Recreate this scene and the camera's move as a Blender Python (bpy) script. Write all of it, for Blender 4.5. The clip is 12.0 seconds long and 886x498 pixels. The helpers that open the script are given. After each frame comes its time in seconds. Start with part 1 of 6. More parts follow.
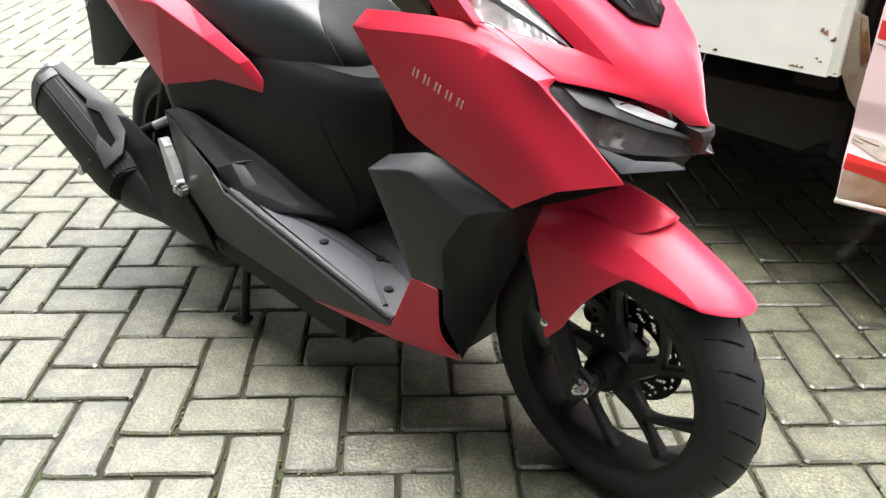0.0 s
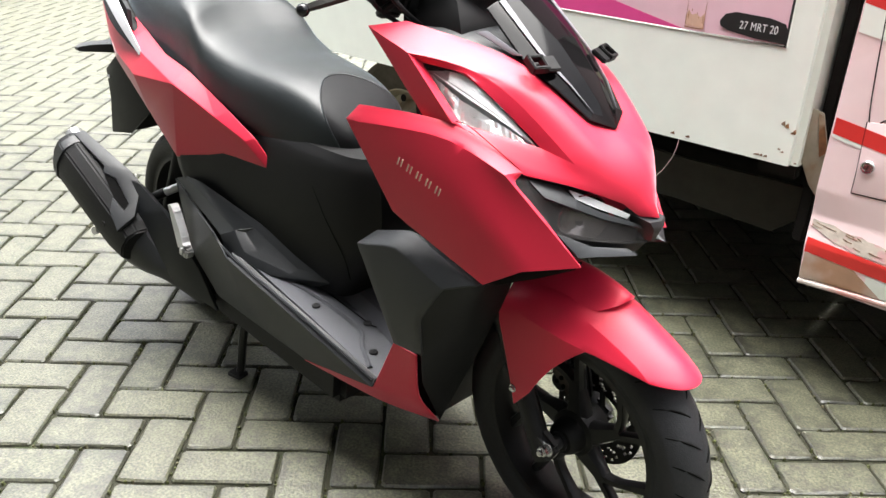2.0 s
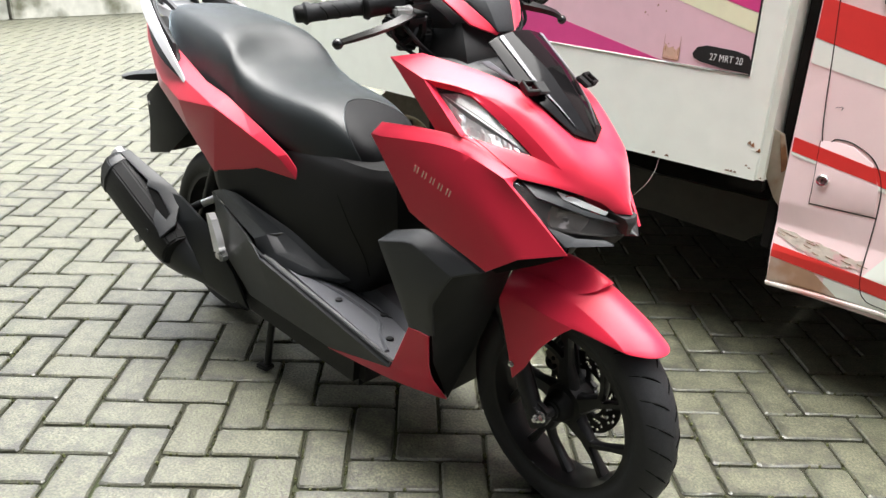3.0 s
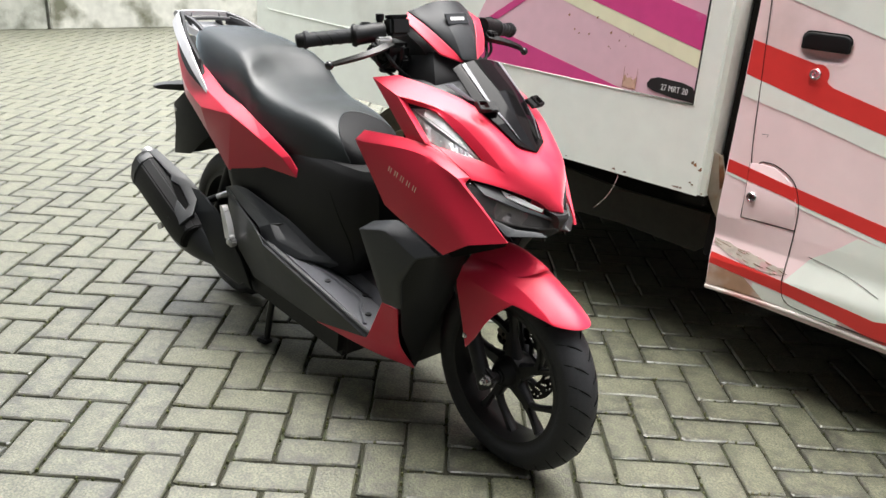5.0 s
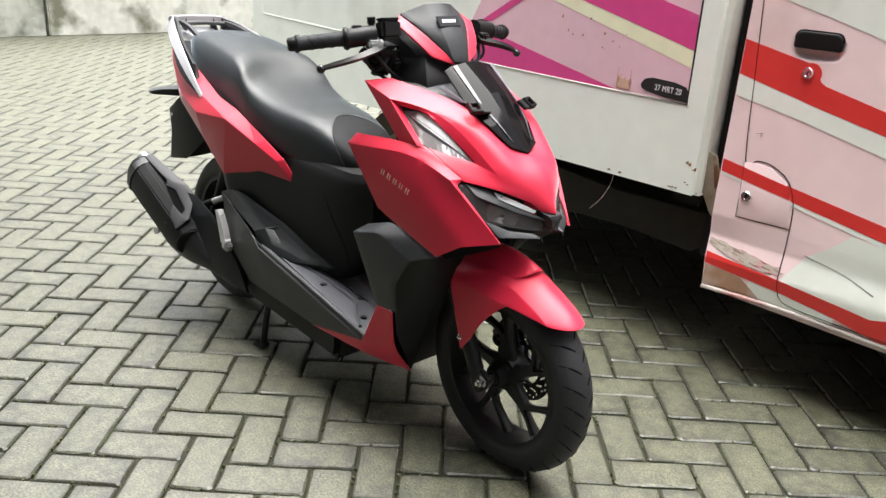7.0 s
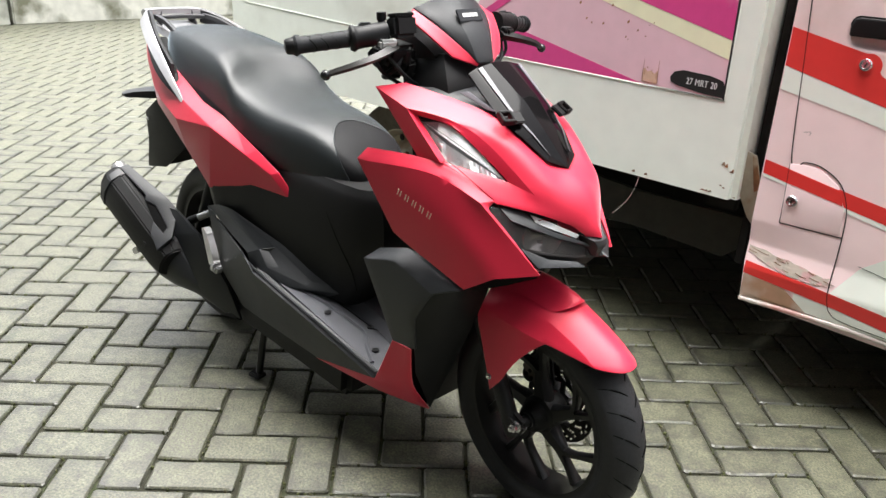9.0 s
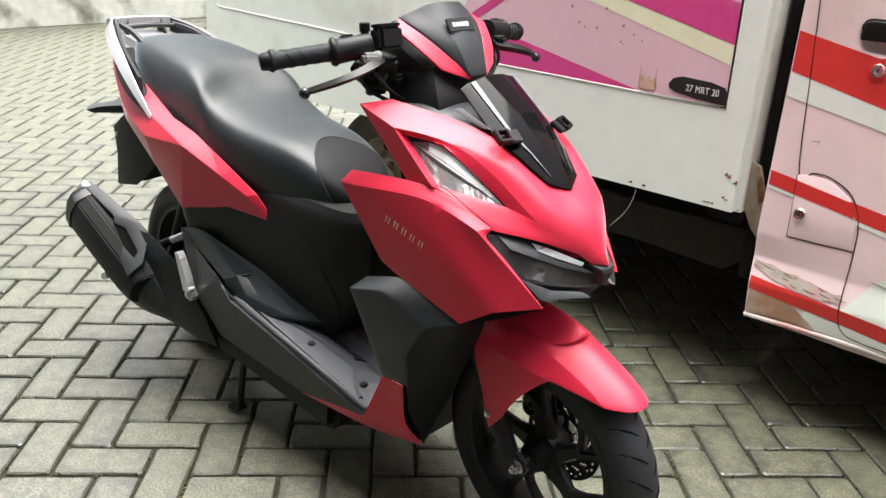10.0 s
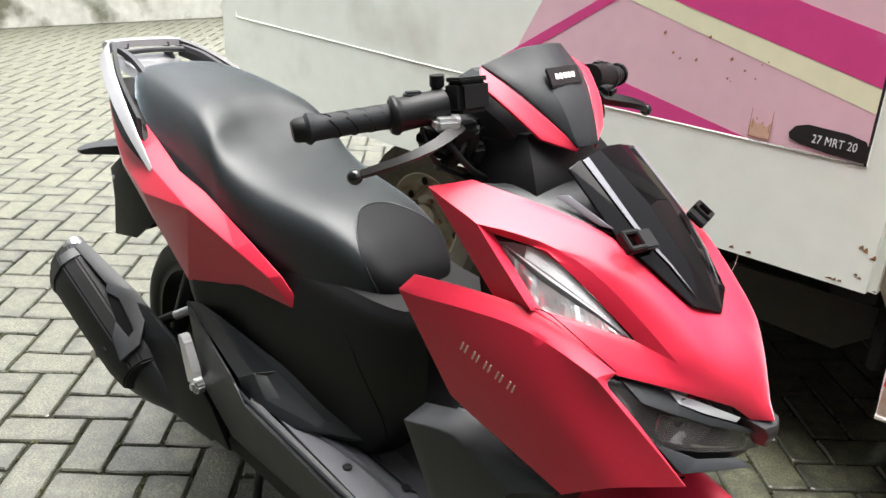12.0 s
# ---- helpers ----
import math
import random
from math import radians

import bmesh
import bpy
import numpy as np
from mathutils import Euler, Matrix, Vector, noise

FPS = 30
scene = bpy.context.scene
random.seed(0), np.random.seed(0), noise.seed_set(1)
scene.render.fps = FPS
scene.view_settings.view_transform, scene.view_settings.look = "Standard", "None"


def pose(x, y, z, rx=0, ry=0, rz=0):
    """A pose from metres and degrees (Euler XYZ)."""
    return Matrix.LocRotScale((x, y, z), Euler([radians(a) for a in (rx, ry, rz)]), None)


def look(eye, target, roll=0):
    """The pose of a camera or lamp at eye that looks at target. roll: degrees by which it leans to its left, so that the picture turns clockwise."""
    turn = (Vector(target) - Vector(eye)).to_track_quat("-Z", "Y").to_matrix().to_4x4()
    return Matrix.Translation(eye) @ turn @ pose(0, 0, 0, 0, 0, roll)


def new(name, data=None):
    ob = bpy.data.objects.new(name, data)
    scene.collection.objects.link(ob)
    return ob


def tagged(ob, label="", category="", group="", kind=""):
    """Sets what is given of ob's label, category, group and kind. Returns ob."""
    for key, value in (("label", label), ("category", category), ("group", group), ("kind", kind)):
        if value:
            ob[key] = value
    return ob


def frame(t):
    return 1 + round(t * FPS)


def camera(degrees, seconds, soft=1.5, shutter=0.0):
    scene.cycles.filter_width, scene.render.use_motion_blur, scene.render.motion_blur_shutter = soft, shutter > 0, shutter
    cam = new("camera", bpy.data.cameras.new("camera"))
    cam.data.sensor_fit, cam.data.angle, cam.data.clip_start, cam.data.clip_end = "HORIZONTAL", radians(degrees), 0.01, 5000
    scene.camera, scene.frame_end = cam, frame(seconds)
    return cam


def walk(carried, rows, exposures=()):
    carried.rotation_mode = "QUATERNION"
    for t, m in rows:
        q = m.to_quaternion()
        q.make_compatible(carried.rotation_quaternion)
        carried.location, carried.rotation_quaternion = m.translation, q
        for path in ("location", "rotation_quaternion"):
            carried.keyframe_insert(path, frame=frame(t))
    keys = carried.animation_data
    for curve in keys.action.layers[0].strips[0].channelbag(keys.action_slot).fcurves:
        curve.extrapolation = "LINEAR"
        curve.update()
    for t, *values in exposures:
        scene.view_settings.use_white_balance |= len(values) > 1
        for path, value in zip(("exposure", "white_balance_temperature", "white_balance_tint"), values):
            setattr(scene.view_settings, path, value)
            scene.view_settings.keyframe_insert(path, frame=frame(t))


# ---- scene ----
cam = camera(58.8, 12.0)
PATH = [
    (0, (0.508, -0.985, 1.062), (-0.673, 0.309, 0.096), 0.9),
    (0.5, (0.513, -0.956, 1.083), (-0.696, 0.352, 0.172), 1.6),
    (1, (0.529, -0.95, 1.1), (-0.683, 0.364, 0.203), 1.8),
    (1.5, (0.563, -0.979, 1.128), (-0.659, 0.346, 0.262), 2.4),
    (2, (0.605, -1.033, 1.144), (-0.628, 0.3, 0.307), 2.5),
    (2.5, (0.681, -1.137, 1.16), (-0.567, 0.212, 0.371), 2.5),
    (3, (0.761, -1.226, 1.179), (-0.494, 0.13, 0.413), 2.5),
    (3.5, (0.843, -1.261, 1.192), (-0.421, 0.103, 0.455), 2.8),
    (3.7, (0.889, -1.271, 1.194), (-0.381, 0.089, 0.46), 3.1),
    (5.5, (1.1, -1.403, 1.249), (-0.205, -0.067, 0.532), 4.3),
    (6, (1.11, -1.395, 1.248), (-0.196, -0.059, 0.535), 3.9),
    (6.5, (1.108, -1.389, 1.244), (-0.201, -0.053, 0.536), 3.7),
    (8.5, (0.914, -1.278, 1.236), (-0.363, 0.062, 0.477), 3.7),
    (9, (0.833, -1.255, 1.244), (-0.421, 0.106, 0.486), 3.0),
    (9.5, (0.771, -1.234, 1.244), (-0.454, 0.153, 0.486), 2.5),
    (10, (0.722, -1.166, 1.25), (-0.499, 0.224, 0.49), 2.5),
    (10.5, (0.663, -1.042, 1.259), (-0.582, 0.325, 0.495), 3.0),
    (11, (0.582, -0.976, 1.255), (-0.696, 0.359, 0.49), 4.2),
    (11.5, (0.444, -0.944, 1.262), (-0.836, 0.39, 0.499), 3.9),
    (12, (0.341, -0.916, 1.267), (-0.905, 0.448, 0.5), 3.1),
]
walk(cam, [(t, look(eye, target, roll)) for t, eye, target, roll in PATH], exposures=((0.0, 2.58), (1.5, 2.46), (3.5, 2.17), (5.5, 2.03), (6.5, 2.05), (9.0, 2.09), (12.0, 2.08)))

# ---- light ----
SUN_EL, SUN_AZ = 84.0, 130.0
world = bpy.data.worlds.new("overcast_sky")
scene.world = world
world.use_nodes = True
wn = world.node_tree.nodes
wl = world.node_tree.links
sky = wn.new("ShaderNodeTexSky")
sky.sky_type = "NISHITA"
sky.sun_disc = False
sky.sun_elevation, sky.sun_rotation = radians(SUN_EL), radians(90 - SUN_AZ)
sky.air_density, sky.dust_density, sky.ozone_density = 1.2, 6.0, 1.0
wash = wn.new("ShaderNodeHueSaturation")
wash.inputs["Saturation"].default_value = 0.25
wl.new(sky.outputs[0], wash.inputs["Color"])
wl.new(wash.outputs[0], wn["Background"].inputs["Color"])
wn["Background"].inputs["Strength"].default_value = 0.12
sun_data = bpy.data.lights.new("sun", "SUN")
sun_data.energy, sun_data.angle, sun_data.color = 2.5, radians(60), (1.0, 0.98, 0.95)
sun = new("sun", sun_data)
sa, se = radians(SUN_AZ), radians(SUN_EL)
sun.matrix_basis = look((6 * math.cos(sa) * math.cos(se), 6 * math.sin(sa) * math.cos(se), 6 * math.sin(se)), (0, 0, 0))


# ---- materials ----
def material(name, colour, rough=0.5, metal=0.0, spread=0.12, grain=40.0, blotch=4.0, bump=0.0, bump_grain=300.0,
             transmission=0.0, coat=0.0, per_piece=0.0, stain=None, stain_scale=3.0, stain_at=(0.55, 0.75), rough_spread=0.08, ior=1.45, spec=0.5):
    m = bpy.data.materials.new(name)
    m.use_nodes = True
    n, l = m.node_tree.nodes, m.node_tree.links
    b = n["Principled BSDF"]
    b.inputs["Metallic"].default_value = metal
    b.inputs["Transmission Weight"].default_value = transmission
    b.inputs["Coat Weight"].default_value = coat
    b.inputs["Coat Roughness"].default_value = 0.08
    b.inputs["IOR"].default_value = ior
    b.inputs["Specular IOR Level"].default_value = spec
    tc = n.new("ShaderNodeTexCoord")
    info = n.new("ShaderNodeObjectInfo")
    shift = n.new("ShaderNodeVectorMath")
    shift.operation = "MULTIPLY_ADD"
    shift.inputs[1].default_value = (37.0, 19.0, 53.0)
    cr = n.new("ShaderNodeCombineXYZ")
    for k in range(3):
        l.new(info.outputs["Random"], cr.inputs[k])
    l.new(cr.outputs[0], shift.inputs[0])
    l.new(tc.outputs["Object"], shift.inputs[2])

    def noise_tex(scale, detail=4.0):
        t = n.new("ShaderNodeTexNoise")
        t.inputs["Scale"].default_value = scale
        t.inputs["Detail"].default_value = detail
        l.new(shift.outputs[0], t.inputs["Vector"])
        return t

    fine, broad = noise_tex(grain), noise_tex(blotch)
    mixf = n.new("ShaderNodeMath")
    mixf.operation = "ADD"
    l.new(fine.outputs[0], mixf.inputs[0])
    l.new(broad.outputs[0], mixf.inputs[1])
    value = n.new("ShaderNodeMapRange")
    value.inputs["From Min"].default_value, value.inputs["From Max"].default_value = 0.6, 1.4
    value.inputs["To Min"].default_value, value.inputs["To Max"].default_value = 1 - spread, 1 + spread
    l.new(mixf.outputs[0], value.inputs[0])
    out = value.outputs[0]
    if per_piece:
        rnd = n.new("ShaderNodeMapRange")
        rnd.inputs["To Min"].default_value, rnd.inputs["To Max"].default_value = 1 - per_piece, 1 + per_piece
        isl = n.new("ShaderNodeNewGeometry")
        add = n.new("ShaderNodeMath")
        add.operation = "ADD"
        l.new(isl.outputs["Random Per Island"], add.inputs[0])
        l.new(info.outputs["Random"], add.inputs[1])
        frac = n.new("ShaderNodeMath")
        frac.operation = "FRACT"
        l.new(add.outputs[0], frac.inputs[0])
        l.new(frac.outputs[0], rnd.inputs[0])
        mul = n.new("ShaderNodeMath")
        mul.operation = "MULTIPLY"
        l.new(out, mul.inputs[0])
        l.new(rnd.outputs[0], mul.inputs[1])
        out = mul.outputs[0]
    sc = n.new("ShaderNodeVectorMath")
    sc.operation = "SCALE"
    sc.inputs[0].default_value = colour
    l.new(out, sc.inputs["Scale"])
    last = sc.outputs[0]
    if stain:
        st = noise_tex(stain_scale, 8.0)
        sm = n.new("ShaderNodeMapRange")
        sm.inputs["From Min"].default_value, sm.inputs["From Max"].default_value = stain_at
        l.new(st.outputs[0], sm.inputs[0])
        mx = n.new("ShaderNodeMix")
        mx.data_type = "RGBA"
        l.new(sm.outputs[0], mx.inputs["Factor"])
        l.new(last, mx.inputs["A"])
        mx.inputs["B"].default_value = (*stain, 1)
        last = mx.outputs["Result"]
    l.new(last, b.inputs["Base Color"])
    rr = n.new("ShaderNodeMapRange")
    rr.inputs["To Min"].default_value, rr.inputs["To Max"].default_value = max(0.0, rough - rough_spread), min(1.0, rough + rough_spread)
    l.new(broad.outputs[0], rr.inputs[0])
    l.new(rr.outputs[0], b.inputs["Roughness"])
    if bump:
        bt = noise_tex(bump_grain, 3.0)
        bn = n.new("ShaderNodeBump")
        bn.inputs["Strength"].default_value = min(1.0, bump)
        bn.inputs["Distance"].default_value = 0.002
        l.new(bt.outputs[0], bn.inputs["Height"])
        l.new(bn.outputs[0], b.inputs["Normal"])
    return m


RED = material("matte_red_paint", (0.59, 0.0150, 0.046), 0.47, 0.0, 0.05, 900, 5, 0.03, 1500, rough_spread=0.04, spec=0.55)
RED.node_tree.nodes["Principled BSDF"].inputs["Sheen Weight"].default_value = 0.48
RED.node_tree.nodes["Principled BSDF"].inputs["Sheen Roughness"].default_value = 0.30
RED.node_tree.nodes["Principled BSDF"].inputs["Sheen Tint"].default_value = (1.0, 0.88, 0.93, 1.0)
BLACK = material("black_plastic", (0.0042, 0.0043, 0.0046), 0.5, 0, 0.15, 200, 8, 0.12, 900, spec=0.30)
GREY_PLASTIC = material("dark_grey_plastic", (0.0115, 0.0130, 0.0150), 0.46, 0, 0.12, 300, 7, 0.15, 1100, spec=0.62)
MAT_GREY = material("grey_floor_plastic", (0.070, 0.073, 0.083), 0.5, 0, 0.08, 300, 6, 0.25, 900, spec=0.4)
VINYL = material("black_vinyl", (0.0090, 0.0120, 0.0135), 0.46, 0, 0.1, 300, 6, 0.20, 700, ior=1.5, spec=0.46, rough_spread=0.03)
VINYL.node_tree.nodes["Principled BSDF"].inputs["Sheen Weight"].default_value = 0.85
VINYL.node_tree.nodes["Principled BSDF"].inputs["Sheen Tint"].default_value = (0.72, 0.88, 1.0, 1.0)
VINYL.node_tree.nodes["Principled BSDF"].inputs["Sheen Roughness"].default_value = 0.24
GRIP = material("black_grip_rubber", (0.019, 0.020, 0.022), 0.6, 0, 0.15, 300, 9, 0.3, 600, spec=0.25)
RUBBER = material("tyre_rubber", (0.0160, 0.0164, 0.0182), 0.58, 0, 0.25, 150, 9, 0.3, 400, spec=0.34)
SATIN = material("satin_black_metal", (0.012, 0.012, 0.013), 0.38, 0.1, 0.15, 200, 8, spec=0.35)
POLISHED = material("polished_alloy", (0.74, 0.74, 0.75), 0.42, 0.55, 0.06, 120, 9)
STEEL = material("bare_steel", (0.62, 0.62, 0.63), 0.26, 1.0, 0.1, 120, 9)
ALLOY = material("cast_alloy", (0.52, 0.52, 0.53), 0.4, 0.85, 0.1, 200, 10, 0.1, 500)
SILVER = material("silver_painted_rail", (0.40, 0.40, 0.41), 0.34, 0.45, 0.05, 300, 6)
SMOKE = material("smoked_acrylic", (0.004, 0.0036, 0.004), 0.07, 0, 0.1, 30, 4, rough_spread=0.03, spec=0.14)
CLEAR = material("clear_lens", (1.0, 1.0, 1.0), 0.03, 0, 0.0, 20, 4, transmission=1.0, rough_spread=0.02)
WHITE = material("truck_white_paint", (0.80, 0.840, 0.775), 0.38, 0, 0.05, 14, 1.3, 0.05, 40, stain=(0.42, 0.41, 0.35), stain_scale=2.6, stain_at=(0.6, 0.95))
PINK = material("pink_paint", (0.87, 0.68, 0.685), 0.36, 0, 0.05, 14, 1.5, stain=(0.5, 0.36, 0.32), stain_scale=3.1, stain_at=(0.6, 0.95))
DECAL_PINK = material("pale_pink_decal", (0.72, 0.475, 0.54), 0.42, 0, 0.06, 20, 2, stain=(0.5, 0.36, 0.3), stain_scale=4, stain_at=(0.62, 0.9))
MAGENTA = material("magenta_decal", (0.62, 0.060, 0.24), 0.4, 0, 0.08, 25, 3, stain=(0.55, 0.25, 0.36), stain_scale=7, stain_at=(0.64, 0.8))
CREAM = material("pale_lime_decal", (0.80, 0.79, 0.56), 0.42, 0, 0.06, 20, 2)
STRIPE = material("red_stripe_paint", (0.66, 0.040, 0.035), 0.36, 0, 0.08, 20, 3, stain=(0.5, 0.2, 0.18), stain_scale=9, stain_at=(0.68, 0.8))
RUST = material("rusty_steel", (0.16, 0.075, 0.03), 0.8, 0.1, 0.4, 60, 12, 0.6, 120, stain=(0.3, 0.24, 0.17), stain_scale=20, stain_at=(0.5, 0.7))
# Near-black for grimy metal, and for shade painted into gaps
DARK = material("grime_and_shade_dark", (0.010, 0.0095, 0.0085), 0.8, 0, 0.4, 30, 5, 0.3, 80, spec=0.15)
BLACK_PAINT = material("black_spray_paint", (0.012, 0.012, 0.012), 0.55, 0, 0.2, 60, 10)
LETTER = material("white_lettering", (0.75, 0.75, 0.75), 0.5, 0, 0.05, 60, 10)
BADGE = material("pale_badge", (0.62, 0.45, 0.36), 0.4, 0.3, 0.05, 60, 10)


def paver_material():
    """Speckled concrete, worn paler in the middle of each block and mossy here and there."""
    m = material("concrete_paver", (0.037, 0.0380, 0.0205), 0.49, 0, 0.30, 45, 9, 1.0, 150, per_piece=0.46, stain=(0.033, 0.040, 0.018), stain_scale=11, stain_at=(0.50, 0.74), ior=1.52, spec=1.0)
    n, l = m.node_tree.nodes, m.node_tree.links
    b = n["Principled BSDF"]
    base = b.inputs["Base Color"].links[0].from_socket
    tc = n.new("ShaderNodeTexCoord")
    sep = n.new("ShaderNodeSeparateXYZ")
    l.new(tc.outputs["UV"], sep.inputs[0])

    def math_node(op, a, c):
        q = n.new("ShaderNodeMath")
        q.operation = op
        for k, v in enumerate((a, c)):
            if isinstance(v, (int, float)):
                q.inputs[k].default_value = v
            else:
                l.new(v, q.inputs[k])
        return q.outputs[0]

    far = [math_node("ABSOLUTE", math_node("SUBTRACT", sep.outputs[k], 0.5), 0) for k in (0, 1)]
    edge = math_node("ADD", math_node("POWER", math_node("MULTIPLY", far[0], 2.0), 4.0), math_node("POWER", math_node("MULTIPLY", far[1], 2.0), 3.0))
    geo = n.new("ShaderNodeNewGeometry")
    cloud = n.new("ShaderNodeTexNoise")
    cloud.inputs["Scale"].default_value, cloud.inputs["Detail"].default_value = 26.0, 8.0
    l.new(geo.outputs["Position"], cloud.inputs["Vector"])
    worn = n.new("ShaderNodeMapRange")
    worn.inputs["From Min"].default_value, worn.inputs["From Max"].default_value = 0.06, 0.34
    l.new(math_node("SUBTRACT", math_node("SUBTRACT", cloud.outputs[0], 0.22), math_node("MULTIPLY", edge, 0.22)), worn.inputs[0])
    light = n.new("ShaderNodeMix")
    light.data_type = "RGBA"
    l.new(math_node("MULTIPLY", worn.outputs[0], 0.85), light.inputs["Factor"])
    l.new(base, light.inputs["A"])
    light.inputs["B"].default_value = (0.092, 0.0935, 0.056, 1)
    grit = n.new("ShaderNodeTexNoise")
    grit.inputs["Scale"].default_value, grit.inputs["Detail"].default_value = 170.0, 3.0
    l.new(geo.outputs["Position"], grit.inputs["Vector"])
    fleck = n.new("ShaderNodeMapRange")
    fleck.inputs["From Min"].default_value, fleck.inputs["From Max"].default_value = 0.34, 0.66
    fleck.inputs["To Min"].default_value, fleck.inputs["To Max"].default_value = 0.36, 1.64
    l.new(grit.outputs[0], fleck.inputs[0])
    dark = n.new("ShaderNodeVectorMath")
    dark.operation = "SCALE"
    l.new(light.outputs["Result"], dark.inputs[0])
    l.new(fleck.outputs[0], dark.inputs["Scale"])
    l.new(dark.outputs[0], b.inputs["Base Color"])
    return m


PAVER = paver_material()
JOINT = material("joint_sand", (0.018, 0.018, 0.009), 0.95, 0, 0.5, 90, 6, 0.8, 200, stain=(0.036, 0.050, 0.016), stain_scale=5)
CONCRETE = material("weathered_concrete", (0.60, 0.59, 0.52), 0.85, 0, 0.22, 9, 1.6, 0.5, 40, stain=(0.16, 0.16, 0.11), stain_scale=2.3, stain_at=(0.50, 0.66))
CONCRETE_DARK = material("damp_concrete", (0.45, 0.45, 0.39), 0.85, 0, 0.22, 9, 1.4, 0.5, 40, stain=(0.10, 0.11, 0.075), stain_scale=2.6, stain_at=(0.46, 0.62))
# Dark grey for the added walls and roof that block light
BLOCKER_GREY = material("dark_blocker_grey", (0.10, 0.098, 0.09), 0.85, 0, 0.08, 12, 1.0)


LAMP_CHROME = material("lamp_reflector", (0.93, 0.93, 0.94), 0.30, 0.9, 0.1, 120, 30, 0.9, 120)
GUIDE = material("pale_light_guide", (0.88, 0.89, 0.90), 0.22, 0.1, 0.08, 60, 12)
REFLECT = material("dim_reflector", (0.62, 0.60, 0.57), 0.16, 1.0, 0.1, 80, 20)
CLEAR_DARK = material("dark_clear_lens", (0.46, 0.44, 0.44), 0.03, 0, 0.02, 20, 4, spec=0.25, transmission=0.96, rough_spread=0.02)
WHITE_PLASTIC = material("white_lamp_plastic", (0.90, 0.90, 0.92), 0.20, 0, 0.04, 60, 10)
RAIL_GREY = material("grey_rail_plastic", (0.035, 0.035, 0.038), 0.45, 0, 0.08, 100, 10)
CAST_GREY = material("cast_brown_grey", (0.085, 0.070, 0.060), 0.5, 0.4, 0.2, 120, 12, 0.2, 400)
SATIN_GREY = material("satin_grey_metal", (0.036, 0.035, 0.034), 0.36, 0.5, 0.1, 200, 9)
BLACK_GLOSS = material("gloss_black", (0.008, 0.008, 0.009), 0.18, 0, 0.1, 60, 8)
RUST_WASH = material("pale_rust_wash", (0.62, 0.40, 0.30), 0.5, 0, 0.15, 60, 14)
RUST_STREAK = material("rust_stain", (0.30, 0.14, 0.06), 0.7, 0, 0.3, 120, 30)
RUST_TINT = material("brown_stained_paint", (0.42, 0.25, 0.16), 0.5, 0, 0.12, 30, 6, stain=(0.58, 0.5, 0.45), stain_scale=8, stain_at=(0.5, 0.75))
SILL = material("worn_pale_sill", (0.60, 0.54, 0.50), 0.4, 0.1, 0.12, 40, 8, stain=(0.45, 0.08, 0.06), stain_scale=2.2, stain_at=(0.52, 0.6))
FILLER = material("grey_filler", (0.50, 0.44, 0.38), 0.7, 0, 0.25, 60, 14, 0.6, 130, stain=(0.60, 0.36, 0.36), stain_scale=22, stain_at=(0.48, 0.55))
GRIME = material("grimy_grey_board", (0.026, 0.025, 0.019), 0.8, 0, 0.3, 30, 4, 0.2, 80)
WORN_RIM = material("worn_steel_rim", (0.30, 0.27, 0.21), 0.55, 0.2, 0.25, 30, 8, 0.3, 90, stain=(0.22, 0.14, 0.07), stain_scale=14, stain_at=(0.5, 0.7))


DUSTY = material("dusty_tyre_rubber", (0.075, 0.066, 0.052), 0.85, 0, 0.3, 60, 8, 0.3, 120, spec=0.2)

# ---- mesh helpers ----
def link(name, mesh, mat, parent=None, label=""):
    ob = new(name, mesh)
    if mat:
        mesh.materials.append(mat)
    if parent:
        ob.parent = parent
    if label:
        ob["label"] = label
    return ob


def finish(bm, name, angle=35.0, smooth=True):
    bmesh.ops.recalc_face_normals(bm, faces=bm.faces[:])
    mesh = bpy.data.meshes.new(name)
    bm.to_mesh(mesh)
    bm.free()
    if smooth:
        mesh.shade_smooth()
        mesh.set_sharp_from_angle(angle=radians(angle))
    return mesh


def part(name, bm, mat, parent, label="", angle=35.0, xf=None):
    if xf is not None:
        bm.transform(xf)
    return link(name, finish(bm, name, angle), mat, parent, label)


def sheet(points, faces, thick=0.004, bevel=0.004, both=False, segments=2, inward=None):
    """A panel from named corners, made solid and with its edges rounded. both: mirrored over y and welded along y = 0."""
    bm = bmesh.new()
    names = list(points)
    for side in ((1, -1) if both else (1,)):
        vs = {k: bm.verts.new((points[k][0], points[k][1] * side, points[k][2])) for k in names}
        for f in faces:
            try:
                bm.faces.new([vs[k] for k in f])
            except ValueError:
                pass
    if both:
        bmesh.ops.remove_doubles(bm, verts=bm.verts[:], dist=0.0008)
    bmesh.ops.recalc_face_normals(bm, faces=bm.faces[:])
    if inward is not None:
        c = Vector(inward)
        if sum((f.calc_center_median() - c).dot(f.normal) * f.calc_area() for f in bm.faces) < 0:
            bmesh.ops.reverse_faces(bm, faces=bm.faces[:])
    if thick:
        bmesh.ops.solidify(bm, geom=bm.faces[:], thickness=thick)
    if bevel:
        bmesh.ops.recalc_face_normals(bm, faces=bm.faces[:])
        es = [e for e in bm.edges if len(e.link_faces) == 2 and e.calc_face_angle(0) > radians(8)]
        bmesh.ops.bevel(bm, geom=es, offset=bevel, segments=segments, profile=0.6, affect="EDGES", clamp_overlap=True)
    return bm


def mirrored(points):
    return {k: (v[0], -v[1], v[2]) for k, v in points.items()}


